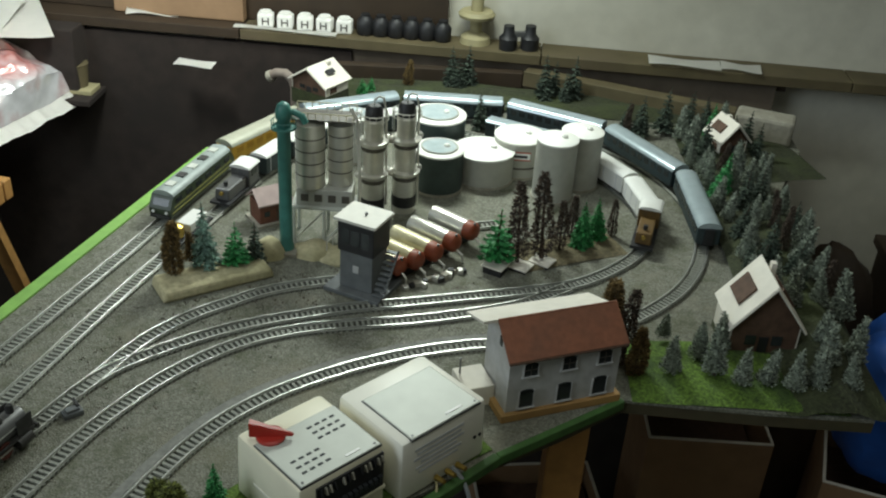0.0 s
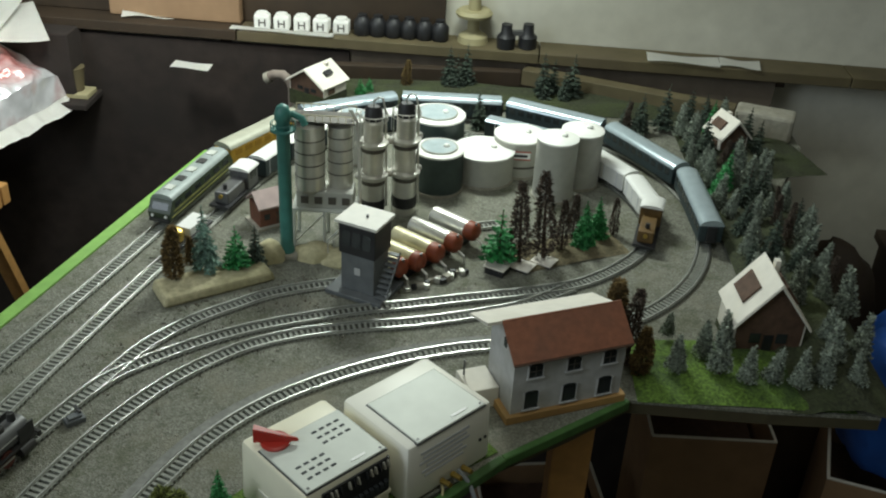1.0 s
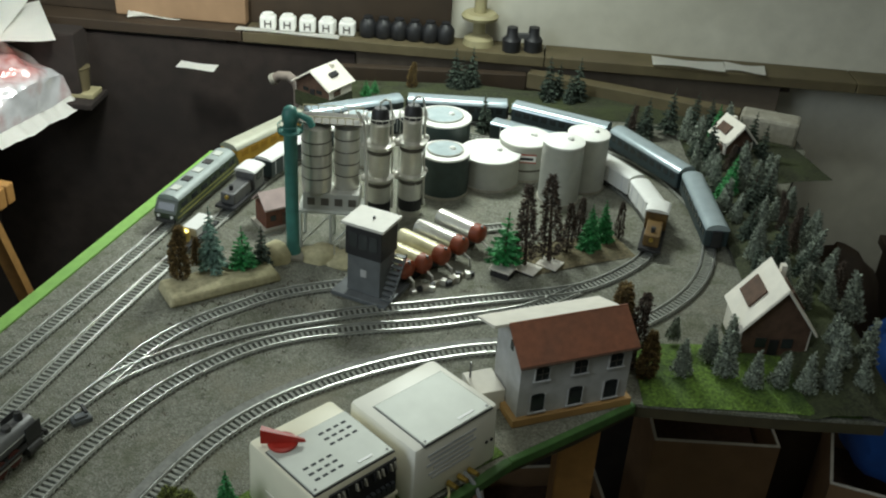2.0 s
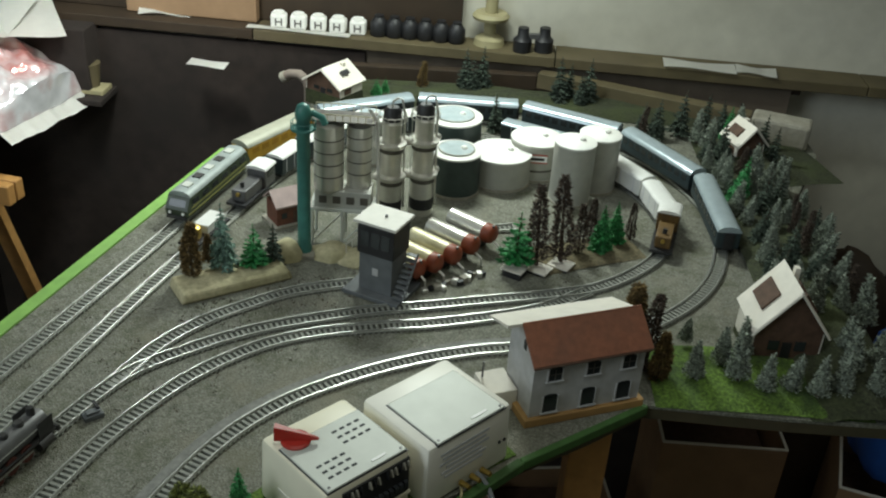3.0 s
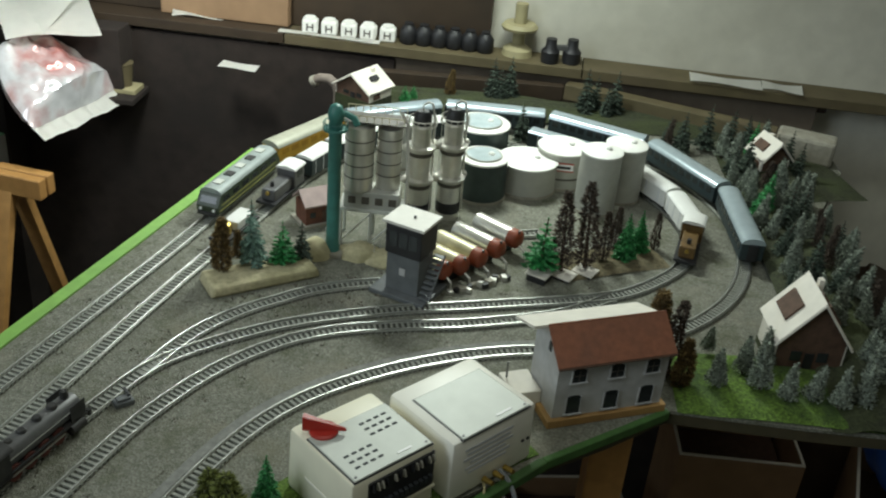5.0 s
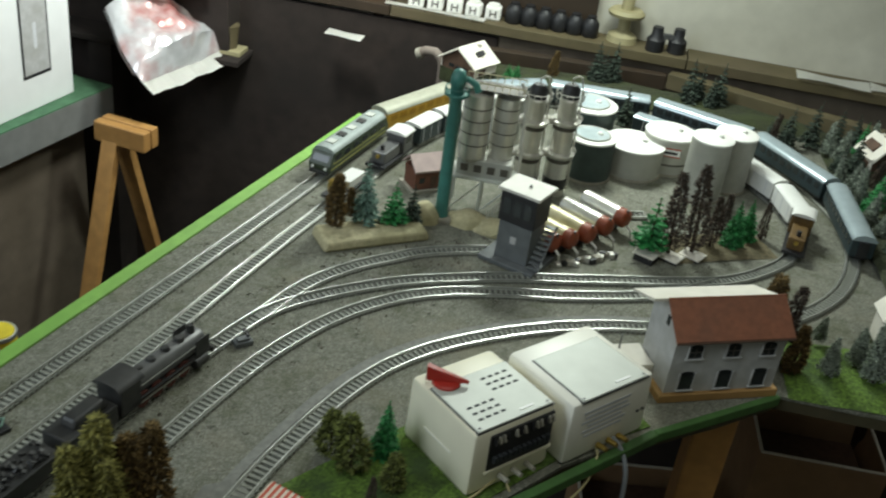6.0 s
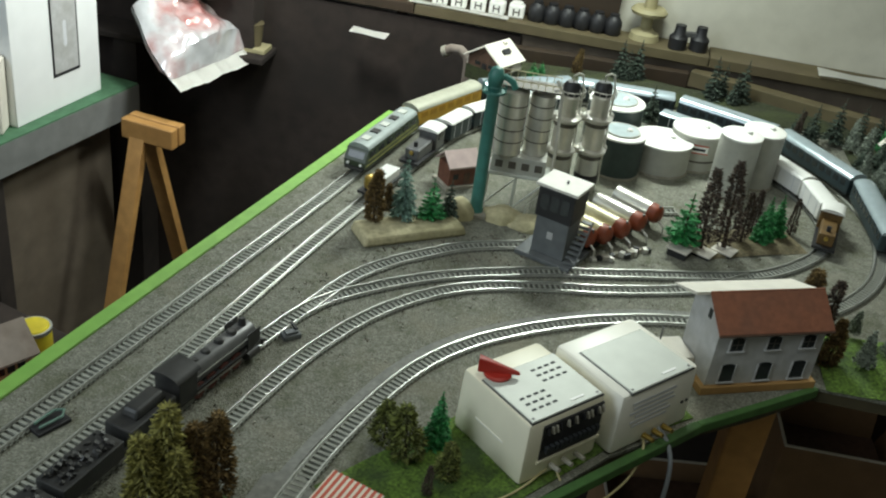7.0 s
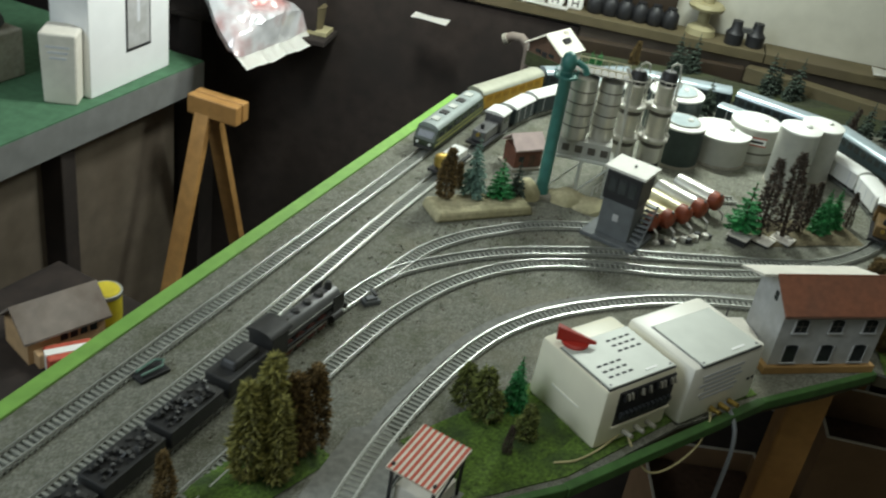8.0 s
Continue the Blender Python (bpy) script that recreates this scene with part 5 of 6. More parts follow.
for x, y, k in ((0.268, 0.915, 0.95), (0.305, 0.945, 0.9), (0.318, 0.915, 1.0), (0.345, 0.900, 0.9), (0.372, 0.905, 0.85), (0.335, 0.965, 0.8), (0.402, 0.895, 0.95), (0.43, 0.905, 1.0),
                (0.45, 0.935, 1.05), (0.47, 0.905, 0.9), (0.455, 0.975, 1.1), (0.485, 0.955, 1.0), (0.27, 0.985, 0.7)):
    plant(P_FROST[len(spots) % 3], x, y, T + 0.008, k)
    spots.append((x, y))
tries = 0
while len(spots) < 66 and tries < 9000:
    tries += 1
    y = random.uniform(1.04, 1.60)
    x = random.uniform(0.395, 0.500)
    if y > 1.45:
        x = random.uniform(0.385, 0.505)
    if min(math.hypot(x - a, y - b) for a, b in spots) < 0.027 or (abs(x - 0.462) < 0.042 and 1.43 < y < 1.55) or math.hypot(x - 0.385, y - 0.985) < 0.058:
        continue
    spots.append((x, y))
    u, v = (x - 0.448) / 0.060, (y - 1.26) / 0.40
    z = 0.026 * max(0.0, 1 - (0.5 * max(abs(u), abs(v)) + 0.42 * math.hypot(u, v)) ** 4)
    q = random.random()
    pr = P_FROST[len(spots) % 3] if q < 0.62 else (P_LIME if q < 0.66 else (P_DARK[len(spots) % 2] if q < 0.9 else B_DARK[0]))
    plant(pr, x, y, T + z * 0.8, random.uniform(0.72, 1.15) * (0.5 if pr is B_DARK[0] else 1))

bm = prism(B(), [(-0.228, 0.505), (-0.126, 0.578), (-0.02, 0.702), (0.066, 0.772), (0.045, 0.80), (-0.06, 0.745), (-0.16, 0.64), (-0.235, 0.60)], T + 0.0004, T + 0.0016)
tagged(part("grass_mat", bm, GRASS), "green flocked mat under the transformers", "grass mat", kind="structure")

bend = thing("pipe_bend", pose(-0.302, 1.690, T - 0.02, 0, 0, -15), "dusty grey-brown bent tube behind the board", "tube")
part("tube", tube(B(), [(-0.030, 0, 0.048), (-0.018, 0, 0.056), (0.0, 0, 0.058), (0.012, 0, 0.050), (0.018, 0, 0.034), (0.018, 0, -0.78)], 0.0085, 12), DUSTYROOF, bend, smooth=True)
part("collar", tube(B(), [(-0.033, 0, 0.046), (-0.026, 0, 0.050)], 0.0105, 12), CONCRETE, bend, smooth=True)

# slim bush behind the board
plant(B_OLIVE[1], -0.085, 1.755, T, 0.62)

# ---------------------------------------------------------------- shelf along the back wall
def plank(name, a, b, w, h, z, m, label, category="shelf", side=1):
    a, b = Vector(a), Vector(b)
    d = b - a
    ob = part(name, box(B(), d.length, w, h, 0, side * w / 2, 0, bevel=0.0015), m)
    ob.matrix_world = pose((a.x + b.x) / 2, (a.y + b.y) / 2, z, 0, 0, math.degrees(math.atan2(d.y, d.x)))
    return tagged(ob, label, category)


o = thing("wall_shelf", pose(0, 1.8235, 0.840, 0, 0, -3.59), "long dusty wooden shelf along the back wall", "shelf")
# one shelf: the left board's darker colour paints in its weaker light
for x0, x1, m in ((-1.30, -0.42, DARKWOOD), (-0.418, 0.16, SHELFWOOD), (0.162, 0.74, SHELFWOOD), (0.742, 1.30, SHELFWOOD)):
    part("shelf_board", box(B(), x1 - x0, 0.075, 0.020, (x0 + x1) / 2, 0.0375, 0, bevel=0.0015), m, o)
for x in (-1.0, -0.45, 0.10, 0.62, 1.15):
    part("bracket", box(B(), 0.018, 0.050, 0.018, x, 0.050, -0.0182, bevel=0.002), DARKWOOD, o)
plank("wooden_batten", (0.13, 1.800), (0.50, 1.662), 0.030, 0.030, 0.802, SHELFWOOD, "wooden batten lying along the back of the board", "batten")
# added dark sheet: its colour stands in for the shade below the shelf
plank("shelf_shade_sheet", (-1.60, 1.93), (-0.20, 1.845), 0.012, 0.82, 0.012, BROWNSHADE, "near-black sheet standing in for the shade below the shelf", "curtain")
# added board, dark brown in place of the shadowed wall behind the bottles
plank("wall_shade_board", (-1.30, 1.965), (-0.02, 1.885), 0.012, 0.30, 0.861, DARKWOOD, "dark brown board standing in for the shaded wall behind the bottles", "board")
plank("board_batten", (-0.24, 1.790), (0.13, 1.806), 0.020, 0.030, 0.795, DARKWOOD, "dark batten along the back of the layout", "batten")
o = thing("carton", pose(0.545, 1.630, 0.8004, 0, 0, -20), "dusty translucent carton at the shelf end", "carton")
part("body", box(B(), 0.10, 0.05, 0.045, bevel=0.006), CONCRETE, o)
for k in range(5):
    c = thing("spice_jar", pose(-0.372 + k * 0.0385, 1.880 - 0.002 * k, 0.860, 0, 0, random.uniform(-8, 8)), "small white square bottle with a dark letter mark", "bottle", "row of small bottles")
    part("bottle", box(B(), 0.031, 0.026, 0.027, bevel=0.004), PAPER, c)
    part("cap", cyl(B(), 0.012, 0.011, 0.004, 0, 0, 0.027, seg=16), PAPER, c)
    for q in (-1, 1):
        part("mark", box(B(), 0.0028, 0.0006, 0.014, q * 0.0055, -0.0131, 0.006), DARKRING, c)
    part("mark", box(B(), 0.009, 0.0006, 0.0026, 0, -0.0132, 0.012), DARKRING, c)
for k in range(6):
    c = thing("black_bottle", pose(-0.178 + k * 0.030, 1.872 - 0.002 * k, 0.860), "small round black bottle", "bottle", "row of black bottles")
    part("bottle", lathe(B(), [(0.014, 0), (0.0165, 0.004), (0.0165, 0.026), (0.012, 0.032), (0.009, 0.036)], 18), BLACK, c, smooth=True)
    part("cap", cyl(B(), 0.009, 0.009, 0.007, 0, 0, 0.033, seg=14), BLACK, c)
c = thing("binoculars", pose(0.118, 1.842, 0.8605, 0, 0, 10), "black binoculars standing on the shelf", "binoculars")
for q in (-1, 1):
    part("barrel", lathe(B(), [(0.017, 0), (0.018, 0.022), (0.011, 0.030), (0.010, 0.046)], 18, cx=q * 0.021), BLACK, c, smooth=True)
part("bridge", box(B(), 0.034, 0.010, 0.010, 0, 0, 0.024, bevel=0.001), STEAMTOP, c)


def sheet(name, x, y, z, w, d, rz, m, label, tilt=0.0, curl=0.01):
    bm = bmesh.new()
    n = 8
    g = [[bm.verts.new(((i / n - 0.5) * w, (j / 2 - 0.5) * d, curl * math.sin(i / n * 5 + j))) for j in range(3)] for i in range(n + 1)]
    for i in range(n):
        for j in range(2):
            bm.faces.new((g[i][j], g[i + 1][j], g[i + 1][j + 1], g[i][j + 1]))
    r = bmesh.ops.solidify(bm, geom=bm.faces[:], thickness=0.0012)
    ob = part(name, bm, m, smooth=True)
    ob.matrix_world = pose(x, y, z, tilt, 0, rz)
    return tagged(ob, label, "paper", "loose papers")


sheet("paper_sheet", 0.43, 1.812, 0.866, 0.135, 0.040, -4, PAPER, "curled cream paper strip on the shelf", 3, 0.002)
sheet("paper_sheet", 0.535, 1.806, 0.866, 0.075, 0.038, -8, PAPER, "torn cream paper strip on the shelf", 3, 0.002)
sheet("paper_sheet", -0.33, 1.852, 0.864, 0.20, 0.02, -4, PAPER, "narrow white paper strip on the shelf edge", 0, 0.001)
sheet("paper_sheet", -0.492, 1.79, 0.808, 0.075, 0.030, -8, PAPER, "white scrap of paper lying on dark clutter", 4, 0.001)
sheet("paper_sheet", -0.60, 1.905, 0.866, 0.10, 0.03, 8, PAPER, "white sheet of paper by the carton", 10, 0.004)
c = thing("cardboard_box", pose(-0.545, 1.925, 0.861, 0, 0, -4), "brown cardboard box standing on the shelf", "box")
part("body", box(B(), 0.26, 0.055, 0.14, bevel=0.003), CARDBOARD, c)
part("flap", box(B(), 0.24, 0.03, 0.003, 0, -0.04, 0.132, rx=-20), CARDBOARD, c)
c = thing("lamp_stand", pose(0.035, 1.868, 0.860), "pale yellowish shaded lamp foot by the wall", "lamp foot")
part("stem", lathe(B(), [(0.030, 0), (0.028, 0.012), (0.012, 0.022), (0.012, 0.10)], 20), YELLOWISH, c, smooth=True)
part("collar", lathe(B(), [(0.034, 0.05), (0.036, 0.056), (0.03, 0.062)], 20), YELLOWISH, c, smooth=True)

# brown panel added over the plaster; its colour holds the wall's shade here
plank("wall_shade_panel", (-0.20, 1.850), (0.61, 1.804), 0.010, 0.34, 0.498, BROWNPANEL, "brown panel standing in for the shaded wall below the shelf", "panel")
# made-up cabinet: a dark body for the wall's shaded lower part
c = thing("wall_shade_cabinet", pose(0.735, 1.70, 0, 0, 0, -4), "dark low cabinet added to darken the shaded back wall", "cabinet")
part("body", box(B(), 0.27, 0.13, 0.46, 0, 0, 0, bevel=0.006), DARKWOOD, c)
for q in (-0.5, 0.5):
    part("door", box(B(), 0.125, 0.010, 0.40, q * 0.262, -0.070, 0.03, bevel=0.002), BROWNSHADE, c)

# dark clutter and bench at the back left
bench = thing("back_bench", pose(-1.20, 1.875, 0, 0, 0, -3), "dark bench against the back wall with clutter", "bench")
part("top", box(B(), 1.0, 0.12, 0.012, 0, 0, 0.703, bevel=0.002), BROWNSHADE, bench)
for q in (-0.48, 0.20):
    part("leg", box(B(), 0.05, 0.10, 0.702, q, 0, 0), BROWNSHADE, bench)
def cup(x, y, z, r, h, m, label):
    c = thing("cup", pose(x, y, z), label, "cup", "cups on the bench")
    part("body", lathe(B(), [(r * 0.82, 0), (r, h), (r * 0.92, h), (r * 0.76, 0.003)], 22), m, c, smooth=True)
    part("rim", lathe(B(), [(r * 1.0, h - 0.002), (r * 1.05, h - 0.001), (r * 1.05, h + 0.0006), (r * 0.98, h + 0.001)], 22), m, c, smooth=True)


cup(-0.796, 1.842, 0.7152, 0.0205, 0.050, DUSTYROOF, "pale dusty plastic cup beside the bag")
cup(-0.742, 1.844, 0.7254, 0.0225, 0.046, SHELFWOOD, "dim brown plastic cup on a wooden offcut")
c = thing("wood_offcut", pose(-0.740, 1.842, 0.7152, 0, 0, -4), "small yellowish wooden offcut on the bench", "offcut")
part("block", box(B(), 0.066, 0.046, 0.010, bevel=0.0015), YELLOWISH, c)

# bright crinkled bag
bm = bmesh.new()
n, q = 40, 40
rows = []
for top in (1, -1):
    g = []
    for i in range(n + 1):
        u = i / n
        half = 0.125 - 0.055 * u ** 1.6
        row = []
        for j in range(q + 1):
            v = 2 * j / q - 1
            puff = 0.054 * max(0.0, 1 - v * v) ** 0.6 * min(1.0, u * 5) * (1 - 0.35 * u)
            p = Vector((v * half, u * 0.165, 0))
            wr = 0.014 * noise.noise(Vector((v * 3, u * 5, top))) + 0.007 * noise.noise(Vector((v * 8, u * 11, top * 3)))
            p.z = top * (puff + wr * min(1.0, u * 5) * max(0.0, 1 - v * v) + 0.0012) + 0.010 * noise.noise(Vector((v * 2.2, u * 2, 4)))
            row.append(bm.verts.new(p))
        g.append(row)
    for i in range(n):
        for j in range(q):
            bm.faces.new((g[i][j], g[i + 1][j], g[i + 1][j + 1], g[i][j + 1]))
    rows.append(g)
bag = part("foil_bag", bm, FOIL, smooth=True)
bag.matrix_world = pose(-0.785, 1.725, 0.716, 36, 0, 72)
tagged(bag, "crinkled white and red foil bag lying on the bench", "bag")
bm = bmesh.new()
for i in range(41):
    v = i / 20 - 1
    z = 0.010 * noise.noise(Vector((v * 2.2, 0, 4))) + 0.0015 * math.sin(i * 1.3)
    for y in (-0.030, 0.004):
        bm.verts.new((v * 0.125, y + 0.002 * math.sin(i * 0.35), z))
bm.verts.ensure_lookup_table()
for i in range(40):
    bm.faces.new([bm.verts[k] for k in (2 * i, 2 * i + 2, 2 * i + 3, 2 * i + 1)])
bmesh.ops.solidify(bm, geom=bm.faces[:], thickness=0.003)
part("sealed_rim", bm, PAPER, bag, "white crimped bag seal", smooth=True)
c = thing("paper_tray", pose(-0.86, 1.865, 0.7155, 0, 0, -4), "dark tray stacked with white papers on the bench", "tray")
part("tray", box(B(), 0.26, 0.075, 0.13, bevel=0.003), BROWNSHADE, c)
sheet("paper_sheet", -0.86, 1.800, 0.862, 0.17, 0.13, 32, PAPER, "large white sheet on top of the tray", 14, 0.006)
sheet("paper_sheet", -0.93, 1.815, 0.875, 0.20, 0.13, -12, PAPER, "white sheet overlapping another on the tray", 18, 0.006)

# ---------------------------------------------------------------- side table with white box, trestle
o = thing("side_table", pose(0, 0, 0), "side table with green baize top and grey edge", "table")
TOP = [(-1.10, 1.05), (-0.925, 1.70), (-1.75, 1.90), (-1.95, 1.25)]
part("top", prism(B(), TOP, 0.598, 0.657), DESKEDGE, o, "grey edged table top")
part("baize", prism(B(), [(x * 0.998 - 0.003, y) for x, y in TOP], 0.6572, 0.660), GREENDESK, o, "green baize cover")
for x, y in ((-1.06, 1.35), (-1.03, 1.62), (-1.70, 1.78), (-1.86, 1.30)):
    part("leg", box(B(), 0.05, 0.05, 0.598, x, y, 0, bevel=0.003), BROWNSHADE, o)
a, b = Vector((-1.145, 1.09)), Vector((-0.985, 1.68))
d = b - a
panel = part("side_panel", box(B(), d.length, 0.012, 0.572, 0, 0, 0, bevel=0.002), BROWNPANEL, o, "dusty brown panel below the top")
panel.matrix_world = pose((a.x + b.x) / 2, (a.y + b.y) / 2, 0.026, 0, 0, math.degrees(math.atan2(d.y, d.x)))
c = thing("white_carton", pose(-1.041, 1.540, 0.6602, 0, 0, 77), "glossy white carton with a framed picture panel", "carton")
part("body", box(B(), 0.225, 0.085, 0.235, bevel=0.002), GLOSSWHITE, c)
part("picture_frame", box(B(), 0.070, 0.001, 0.150, 0.02, -0.0432, 0.062), BLACK, c, "dark printed frame")
part("picture", box(B(), 0.062, 0.001, 0.138, 0.02, -0.0438, 0.068), WALLBLUE, c, "pale printed panel")
part("motif", lathe(B(), [(0.004, 0), (0.010, 0.03), (0.010, 0.07), (0.003, 0.09)], 16, m=pose(0.02, -0.0436, 0.088) @ Matrix.Scale(0.08, 4, (0, 1, 0))), TEXTGREY, c)
c = thing("ivory_carton", pose(-1.066, 1.404, 0.6602, 0, 0, 14), "yellowed ivory carton with small print", "carton")
part("body", box(B(), 0.058, 0.056, 0.130, bevel=0.004, taper=1.10), CARDWHITE, c)
for k in range(3):
    part("print_line", box(B(), 0.040 - 0.006 * k, 0.0030, 0.004, 0, -0.0292, 0.104 - k * 0.010), TEXTGREY, c)
for k, (f, tilt, high) in enumerate(((0.10, 4, 0.50), (0.34, 5, 0.44), (0.56, 3, 0.52), (0.76, 6, 0.40))):
    c = part("leaning_board", box(B(), 0.135, 0.012, high, bevel=0.002), BROWNPANEL if k % 2 else CONCRETE)
    c.matrix_world = pose(-1.245 + 0.165 * f, 1.09 + 0.62 * f, 0.002, -tilt, 0, 75)
    tagged(c, "pale dusty board leaning under the side table", "board", "boards under the side table")
c = thing("grey_crate", pose(-1.30, 1.40, 0.6602, 0, 0, 72), "dim grey crate full of tools on the side table", "crate")
part("body", box(B(), 0.20, 0.20, 0.09, bevel=0.004), CONCRETE, c)
part("load", box(B(), 0.18, 0.18, 0.06, 0, 0, 0.09, bevel=0.02, taper=0.8), STEAMTOP, c)

tr2 = thing("trestle", pose(-0.800, 1.590, 0, 0, 0, -12), "varnished pine sawhorse leg propped beside the side table", "trestle")
for q in (-1, 1):
    part("top_rail", box(B(), 0.112, 0.021, 0.040, -0.058, q * 0.0125, 0.592, bevel=0.003), TRESTLE, tr2)
for q in (-1, 1):
    bm = B()
    a, b = Vector((-0.080, q * 0.014, 0.598)), Vector((-0.080, q * 0.20, 0.0))
    w, t = 0.016, 0.009
    vs = [bm.verts.new(p + Vector((dx, dy, 0))) for p in (a, b) for dx, dy in ((-w, -t), (w, -t), (w, t), (-w, t))]
    for f in ((0, 1, 2, 3), (7, 6, 5, 4), (0, 4, 5, 1), (1, 5, 6, 2), (2, 6, 7, 3), (3, 7, 4, 0)):
        bm.faces.new([vs[k] for k in f])
    part("leg", bm, TRESTLE, tr2)

# spare model house on a low stool
c = thing("low_stool", pose(-0.92, 1.03, 0, 0, 0, 70), "low dark stool holding spare models", "stool")
part("seat", box(B(), 0.34, 0.30, 0.03, 0, 0, 0.40, bevel=0.003), BROWNSHADE, c)
for x in (-0.15, 0.15):
    for y in (-0.13, 0.13):
        part("leg", box(B(), 0.03, 0.03, 0.40, x, y, 0), BROWNSHADE, c)
c = thing("model_cottage", pose(-0.895, 1.035, 0.4305, 0, 0, 55), "tan card model house with a dark roof", "model house")
part("wall", box(B(), 0.125, 0.075, 0.048, 0, 0, 0), TANCARD, c)
part("roof", extrude_x(B(), [(-0.046, 0.042), (0, 0.082), (0.046, 0.042), (0.046, 0.046), (0, 0.087), (-0.046, 0.046)], -0.070, 0.070), DUSTYROOF, c, "dusty grey-brown roof")
for k in range(4):
    part("window", box(B(), 0.012, 0.001, 0.015, -0.005 + k * 0.016, -0.0378, 0.024), GLASSDARK, c)
part("porch", box(B(), 0.036, 0.020, 0.024, -0.036, -0.046, 0.0, bevel=0.001), TANCARD, c)
c = thing("yellow_drum", pose(-0.850, 1.110, 0.4305), "shiny yellow toy drum with a metal rim", "toy drum")
part("body", lathe(B(), [(0.024, 0), (0.026, 0.01), (0.026, 0.055), (0.022, 0.06)], 24), YELLOW, c, smooth=True)
part("rim", lathe(B(), [(0.027, 0.052), (0.027, 0.058)], 24), RAIL, c)
c = thing("red_package", pose(-0.845, 0.985, 0.4305, 0, 0, 40), "small red and white package", "package")
part("body", box(B(), 0.07, 0.04, 0.03, bevel=0.003), STRIPERED, c)
part("band", box(B(), 0.072, 0.014, 0.0312, 0, 0, 0), PAPER, c)
c = thing("plastic_bottle", pose(-0.80, 0.72, 0.0), "tall clear ribbed plastic bottle", "bottle")
part("body", lathe(B(), [(0.035, 0)] + [(0.035 + 0.002 * (k % 2), 0.02 + 0.015 * k) for k in range(24)] + [(0.014, 0.42), (0.014, 0.45)], 22), GLOSSWHITE, c, smooth=True)
part("cap", cyl(B(), 0.016, 0.016, 0.02, 0, 0, 0.45, seg=16), PAPER, c)

# ---------------------------------------------------------------- under the board: cartons and a blue bag
def carton(x, y, rz, w, d, h, label, z=0.0, flaps=True):
    c = thing("cardboard_box", pose(x, y, z, 0, 0, rz), label, "box", "cartons under the board")
    t = 0.004
    for q in (-1, 1):
        part("side", box(B(), w, t, h, 0, q * (d / 2 - t / 2), 0), CARDBOARD, c)
        part("side", box(B(), t, d - 2 * t, h, q * (w / 2 - t / 2), 0, 0), CARDBOARD, c)
    part("bottom", box(B(), w - 2 * t, d - 2 * t, t, 0, 0, 0), CARDBOARD, c)
    if flaps:
        part("flap", box(B(), w * 0.98, d * 0.42, t, 0, -d / 2 - d * 0.16, h - 0.06, rx=52), CARDBOARD, c)
        part("flap", box(B(), d * 0.40, d * 0.95, t, -w / 2 - d * 0.12, 0, h - 0.02, ry=-38), CARDBOARD, c)
    for q in (-1, 1):
        part("rim", box(B(), w, t + 0.001, 0.003, 0, q * (d / 2 - t / 2), h, bevel=0.0006), CARDWHITE, c, "pale torn rim")
        part("rim", box(B(), t + 0.001, d - 2 * t - 0.001, 0.003, q * (w / 2 - t / 2), 0, h, bevel=0.0006), CARDWHITE, c, "pale torn rim")
    # dark brown slab closing the box at three quarters of its height
    part("dark_filling", box(B(), w * 0.9, d * 0.85, 0.02, 0, 0, h * 0.75), BROWNHOUSE, c)
    return c


carton(0.4915, 1.437, 0, 0.219, 0.17, 0.34, "open brown cardboard box under the board", 0.0, False)
carton(0.775, 1.27, -18, 0.24, 0.22, 0.40, "brown cardboard box on the floor carrying a blue sack", 0.0, False)
carton(0.20, 1.30, 8, 0.22, 0.20, 0.22, "dim cardboard box deep under the board", 0.0, False)
c = bmesh.new()
bmesh.ops.create_icosphere(c, subdivisions=4, radius=1)
for v in c.verts:
    p = v.co.copy()
    k = 1 + 0.2 * noise.noise(p * 1.8) + 0.08 * noise.noise(p * 5)
    v.co = Vector((p.x * 0.125 * k, p.y * 0.12 * k, max(-0.1215, p.z * 0.17 * k)))
bg = part("plastic_sack", c, BLUECLOTH, smooth=True)
bg.location = (0.775, 1.27, 0.525)
tagged(bg, "crumpled bright blue plastic sack on a carton", "sack")

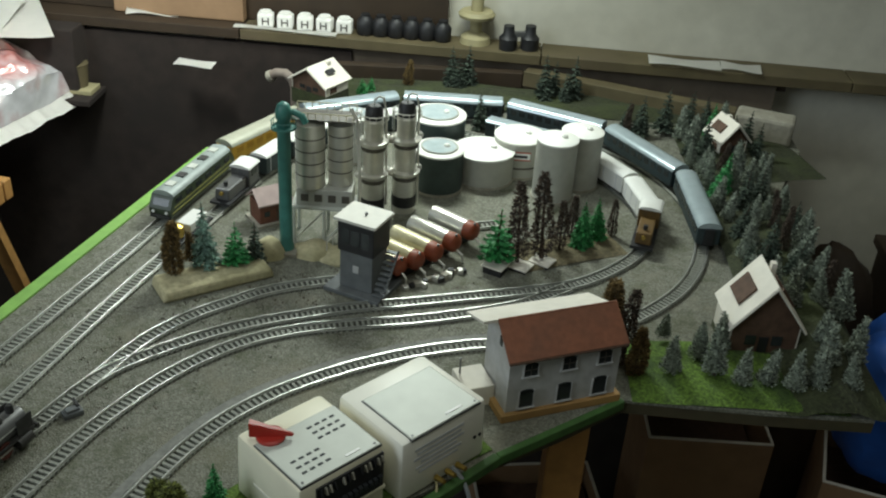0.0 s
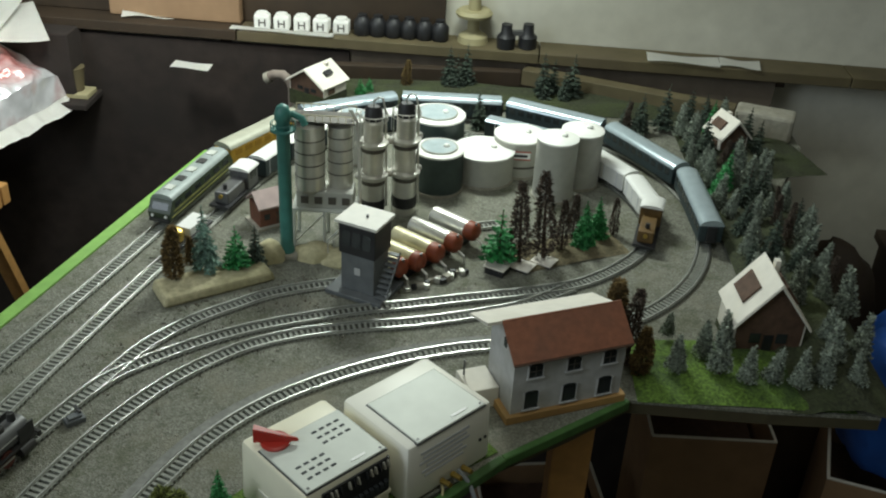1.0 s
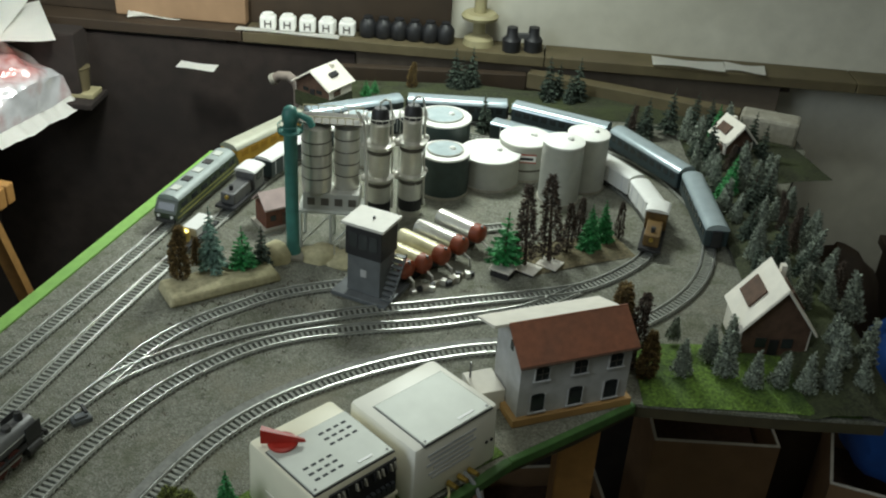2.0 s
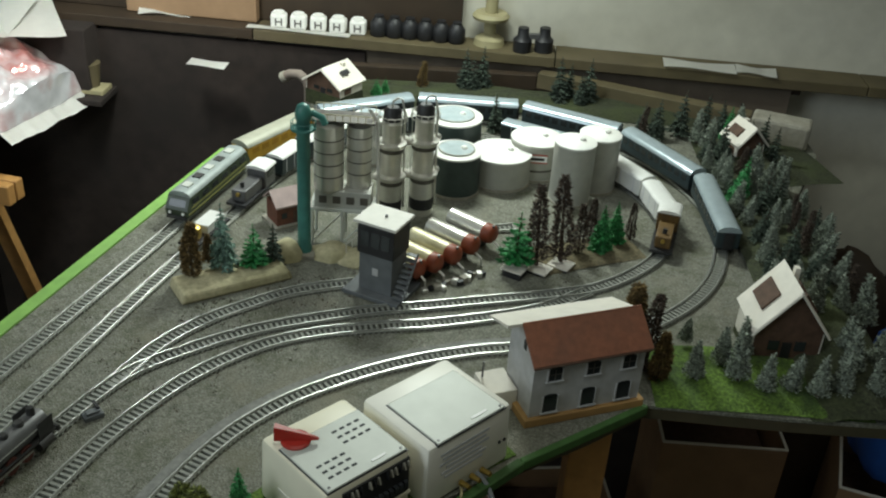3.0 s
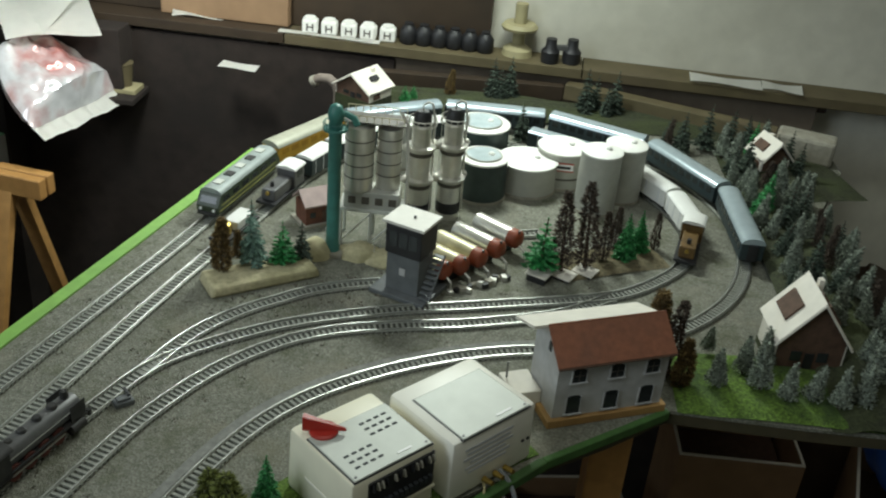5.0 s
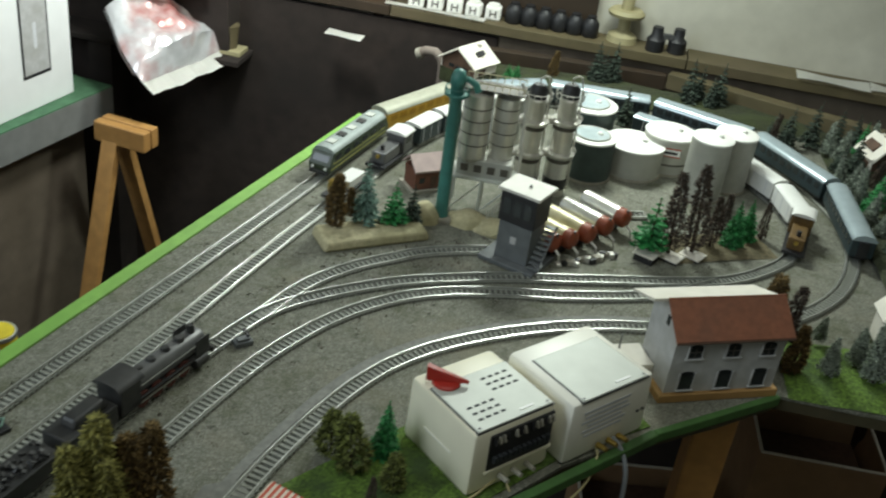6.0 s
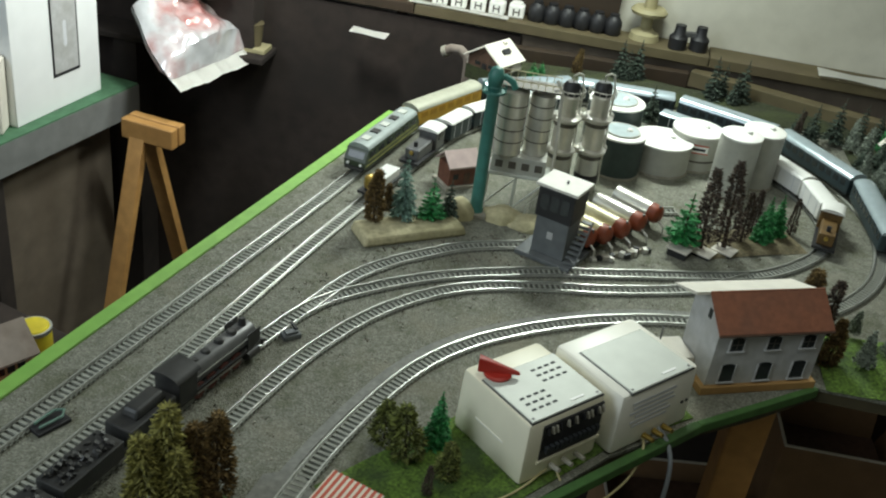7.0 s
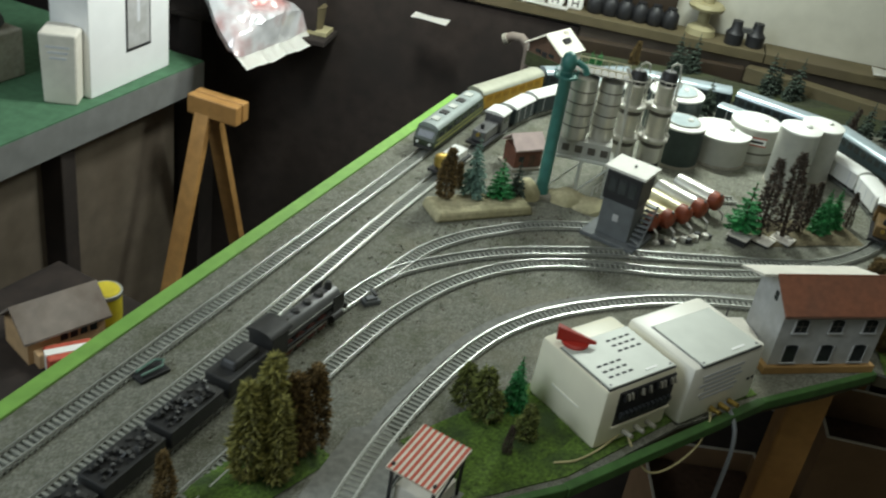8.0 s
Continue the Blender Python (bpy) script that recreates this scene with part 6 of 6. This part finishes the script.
c = bmesh.new()
bmesh.ops.create_icosphere(c, subdivisions=4, radius=1)
for v in c.verts:
    p = v.co.copy()
    k = 1 + 0.22 * noise.noise(p * 1.6 + Vector((3, 1, 0))) + 0.07 * noise.noise(p * 5)
    v.co = Vector((p.x * 0.115 * k, p.y * 0.10 * k, max(-0.31, p.z * 0.32 * k)))
ob = part("coat", c, DARKWOOD, smooth=True)
ob.location = (0.69, 1.53, 0.311)
tagged(ob, "crumpled dark brown coat piled against the wall", "coat")

# made-up cupboard, added to keep the lower right dark
c = thing("cupboard", pose(1.10, 1.50, 0, 0, 0, -6), "dark brown cupboard added to fill the dark area beside the layout", "cupboard")
part("body", box(B(), 0.55, 0.36, 0.56, 0, 0, 0, bevel=0.003), DARKWOOD, c)
for q in (-1, 1):
    part("door", box(B(), 0.26, 0.012, 0.50, q * 0.135, -0.187, 0.03, bevel=0.002), DARKWOOD, c)
part("top", box(B(), 0.57, 0.38, 0.02, 0, 0, 0.5605, bevel=0.003), DARKWOOD, c)

# olive tufts and pebbles strewn over the ballast
bm = B()
lines = [OUTER, INNER, MID, SIDING]
for k in range(520):
    line = lines[k % 4]
    p = line[random.randrange(len(line))]
    a = random.uniform(0, 6.28)
    d = random.uniform(0.016, 0.045)
    x, y = p.x + d * math.cos(a), p.y + d * math.sin(a)
    if min((q - Vector((x, y))).length for ln in lines for q in ln[::4]) < 0.0145 or not (0.45 < y < 1.25) or x > 0.30 or x < -0.70 + 0.27 * (y - 0.2):
        continue
    if x > -0.20 and y < 0.86:
        continue
    for q in range(random.randrange(3, 7)):
        leaf(bm, Vector((x + random.gauss(0, 0.0022), y + random.gauss(0, 0.0022), T)), Vector((random.gauss(0, 0.6), random.gauss(0, 0.6), 0.6)), random.uniform(0.0015, 0.0036), 0.0008)
tagged(part("weed_tufts", bm, LEAFDARK), "tiny dry weeds scattered over the ballast", "weeds", kind="stuff")
bm = B()
for k in range(500):
    y = random.uniform(0.42, 1.22)
    x = random.uniform(-0.60, 0.25)
    if x < -0.66 + 0.27 * (y - 0.2) or (x > -0.24 and y < 0.86) or min((q - Vector((x, y))).length for ln in lines for q in ln[::4]) < 0.011:
        continue
    r = random.uniform(0.0008, 0.0019)
    box(bm, r, r * 1.2, r * 0.8, x, y, T, rz=random.uniform(0, 90), rx=random.uniform(-20, 20))
tagged(part("pebbles", bm, CONCRETE), "pale loose pebbles on the ballast", "pebbles", kind="stuff")
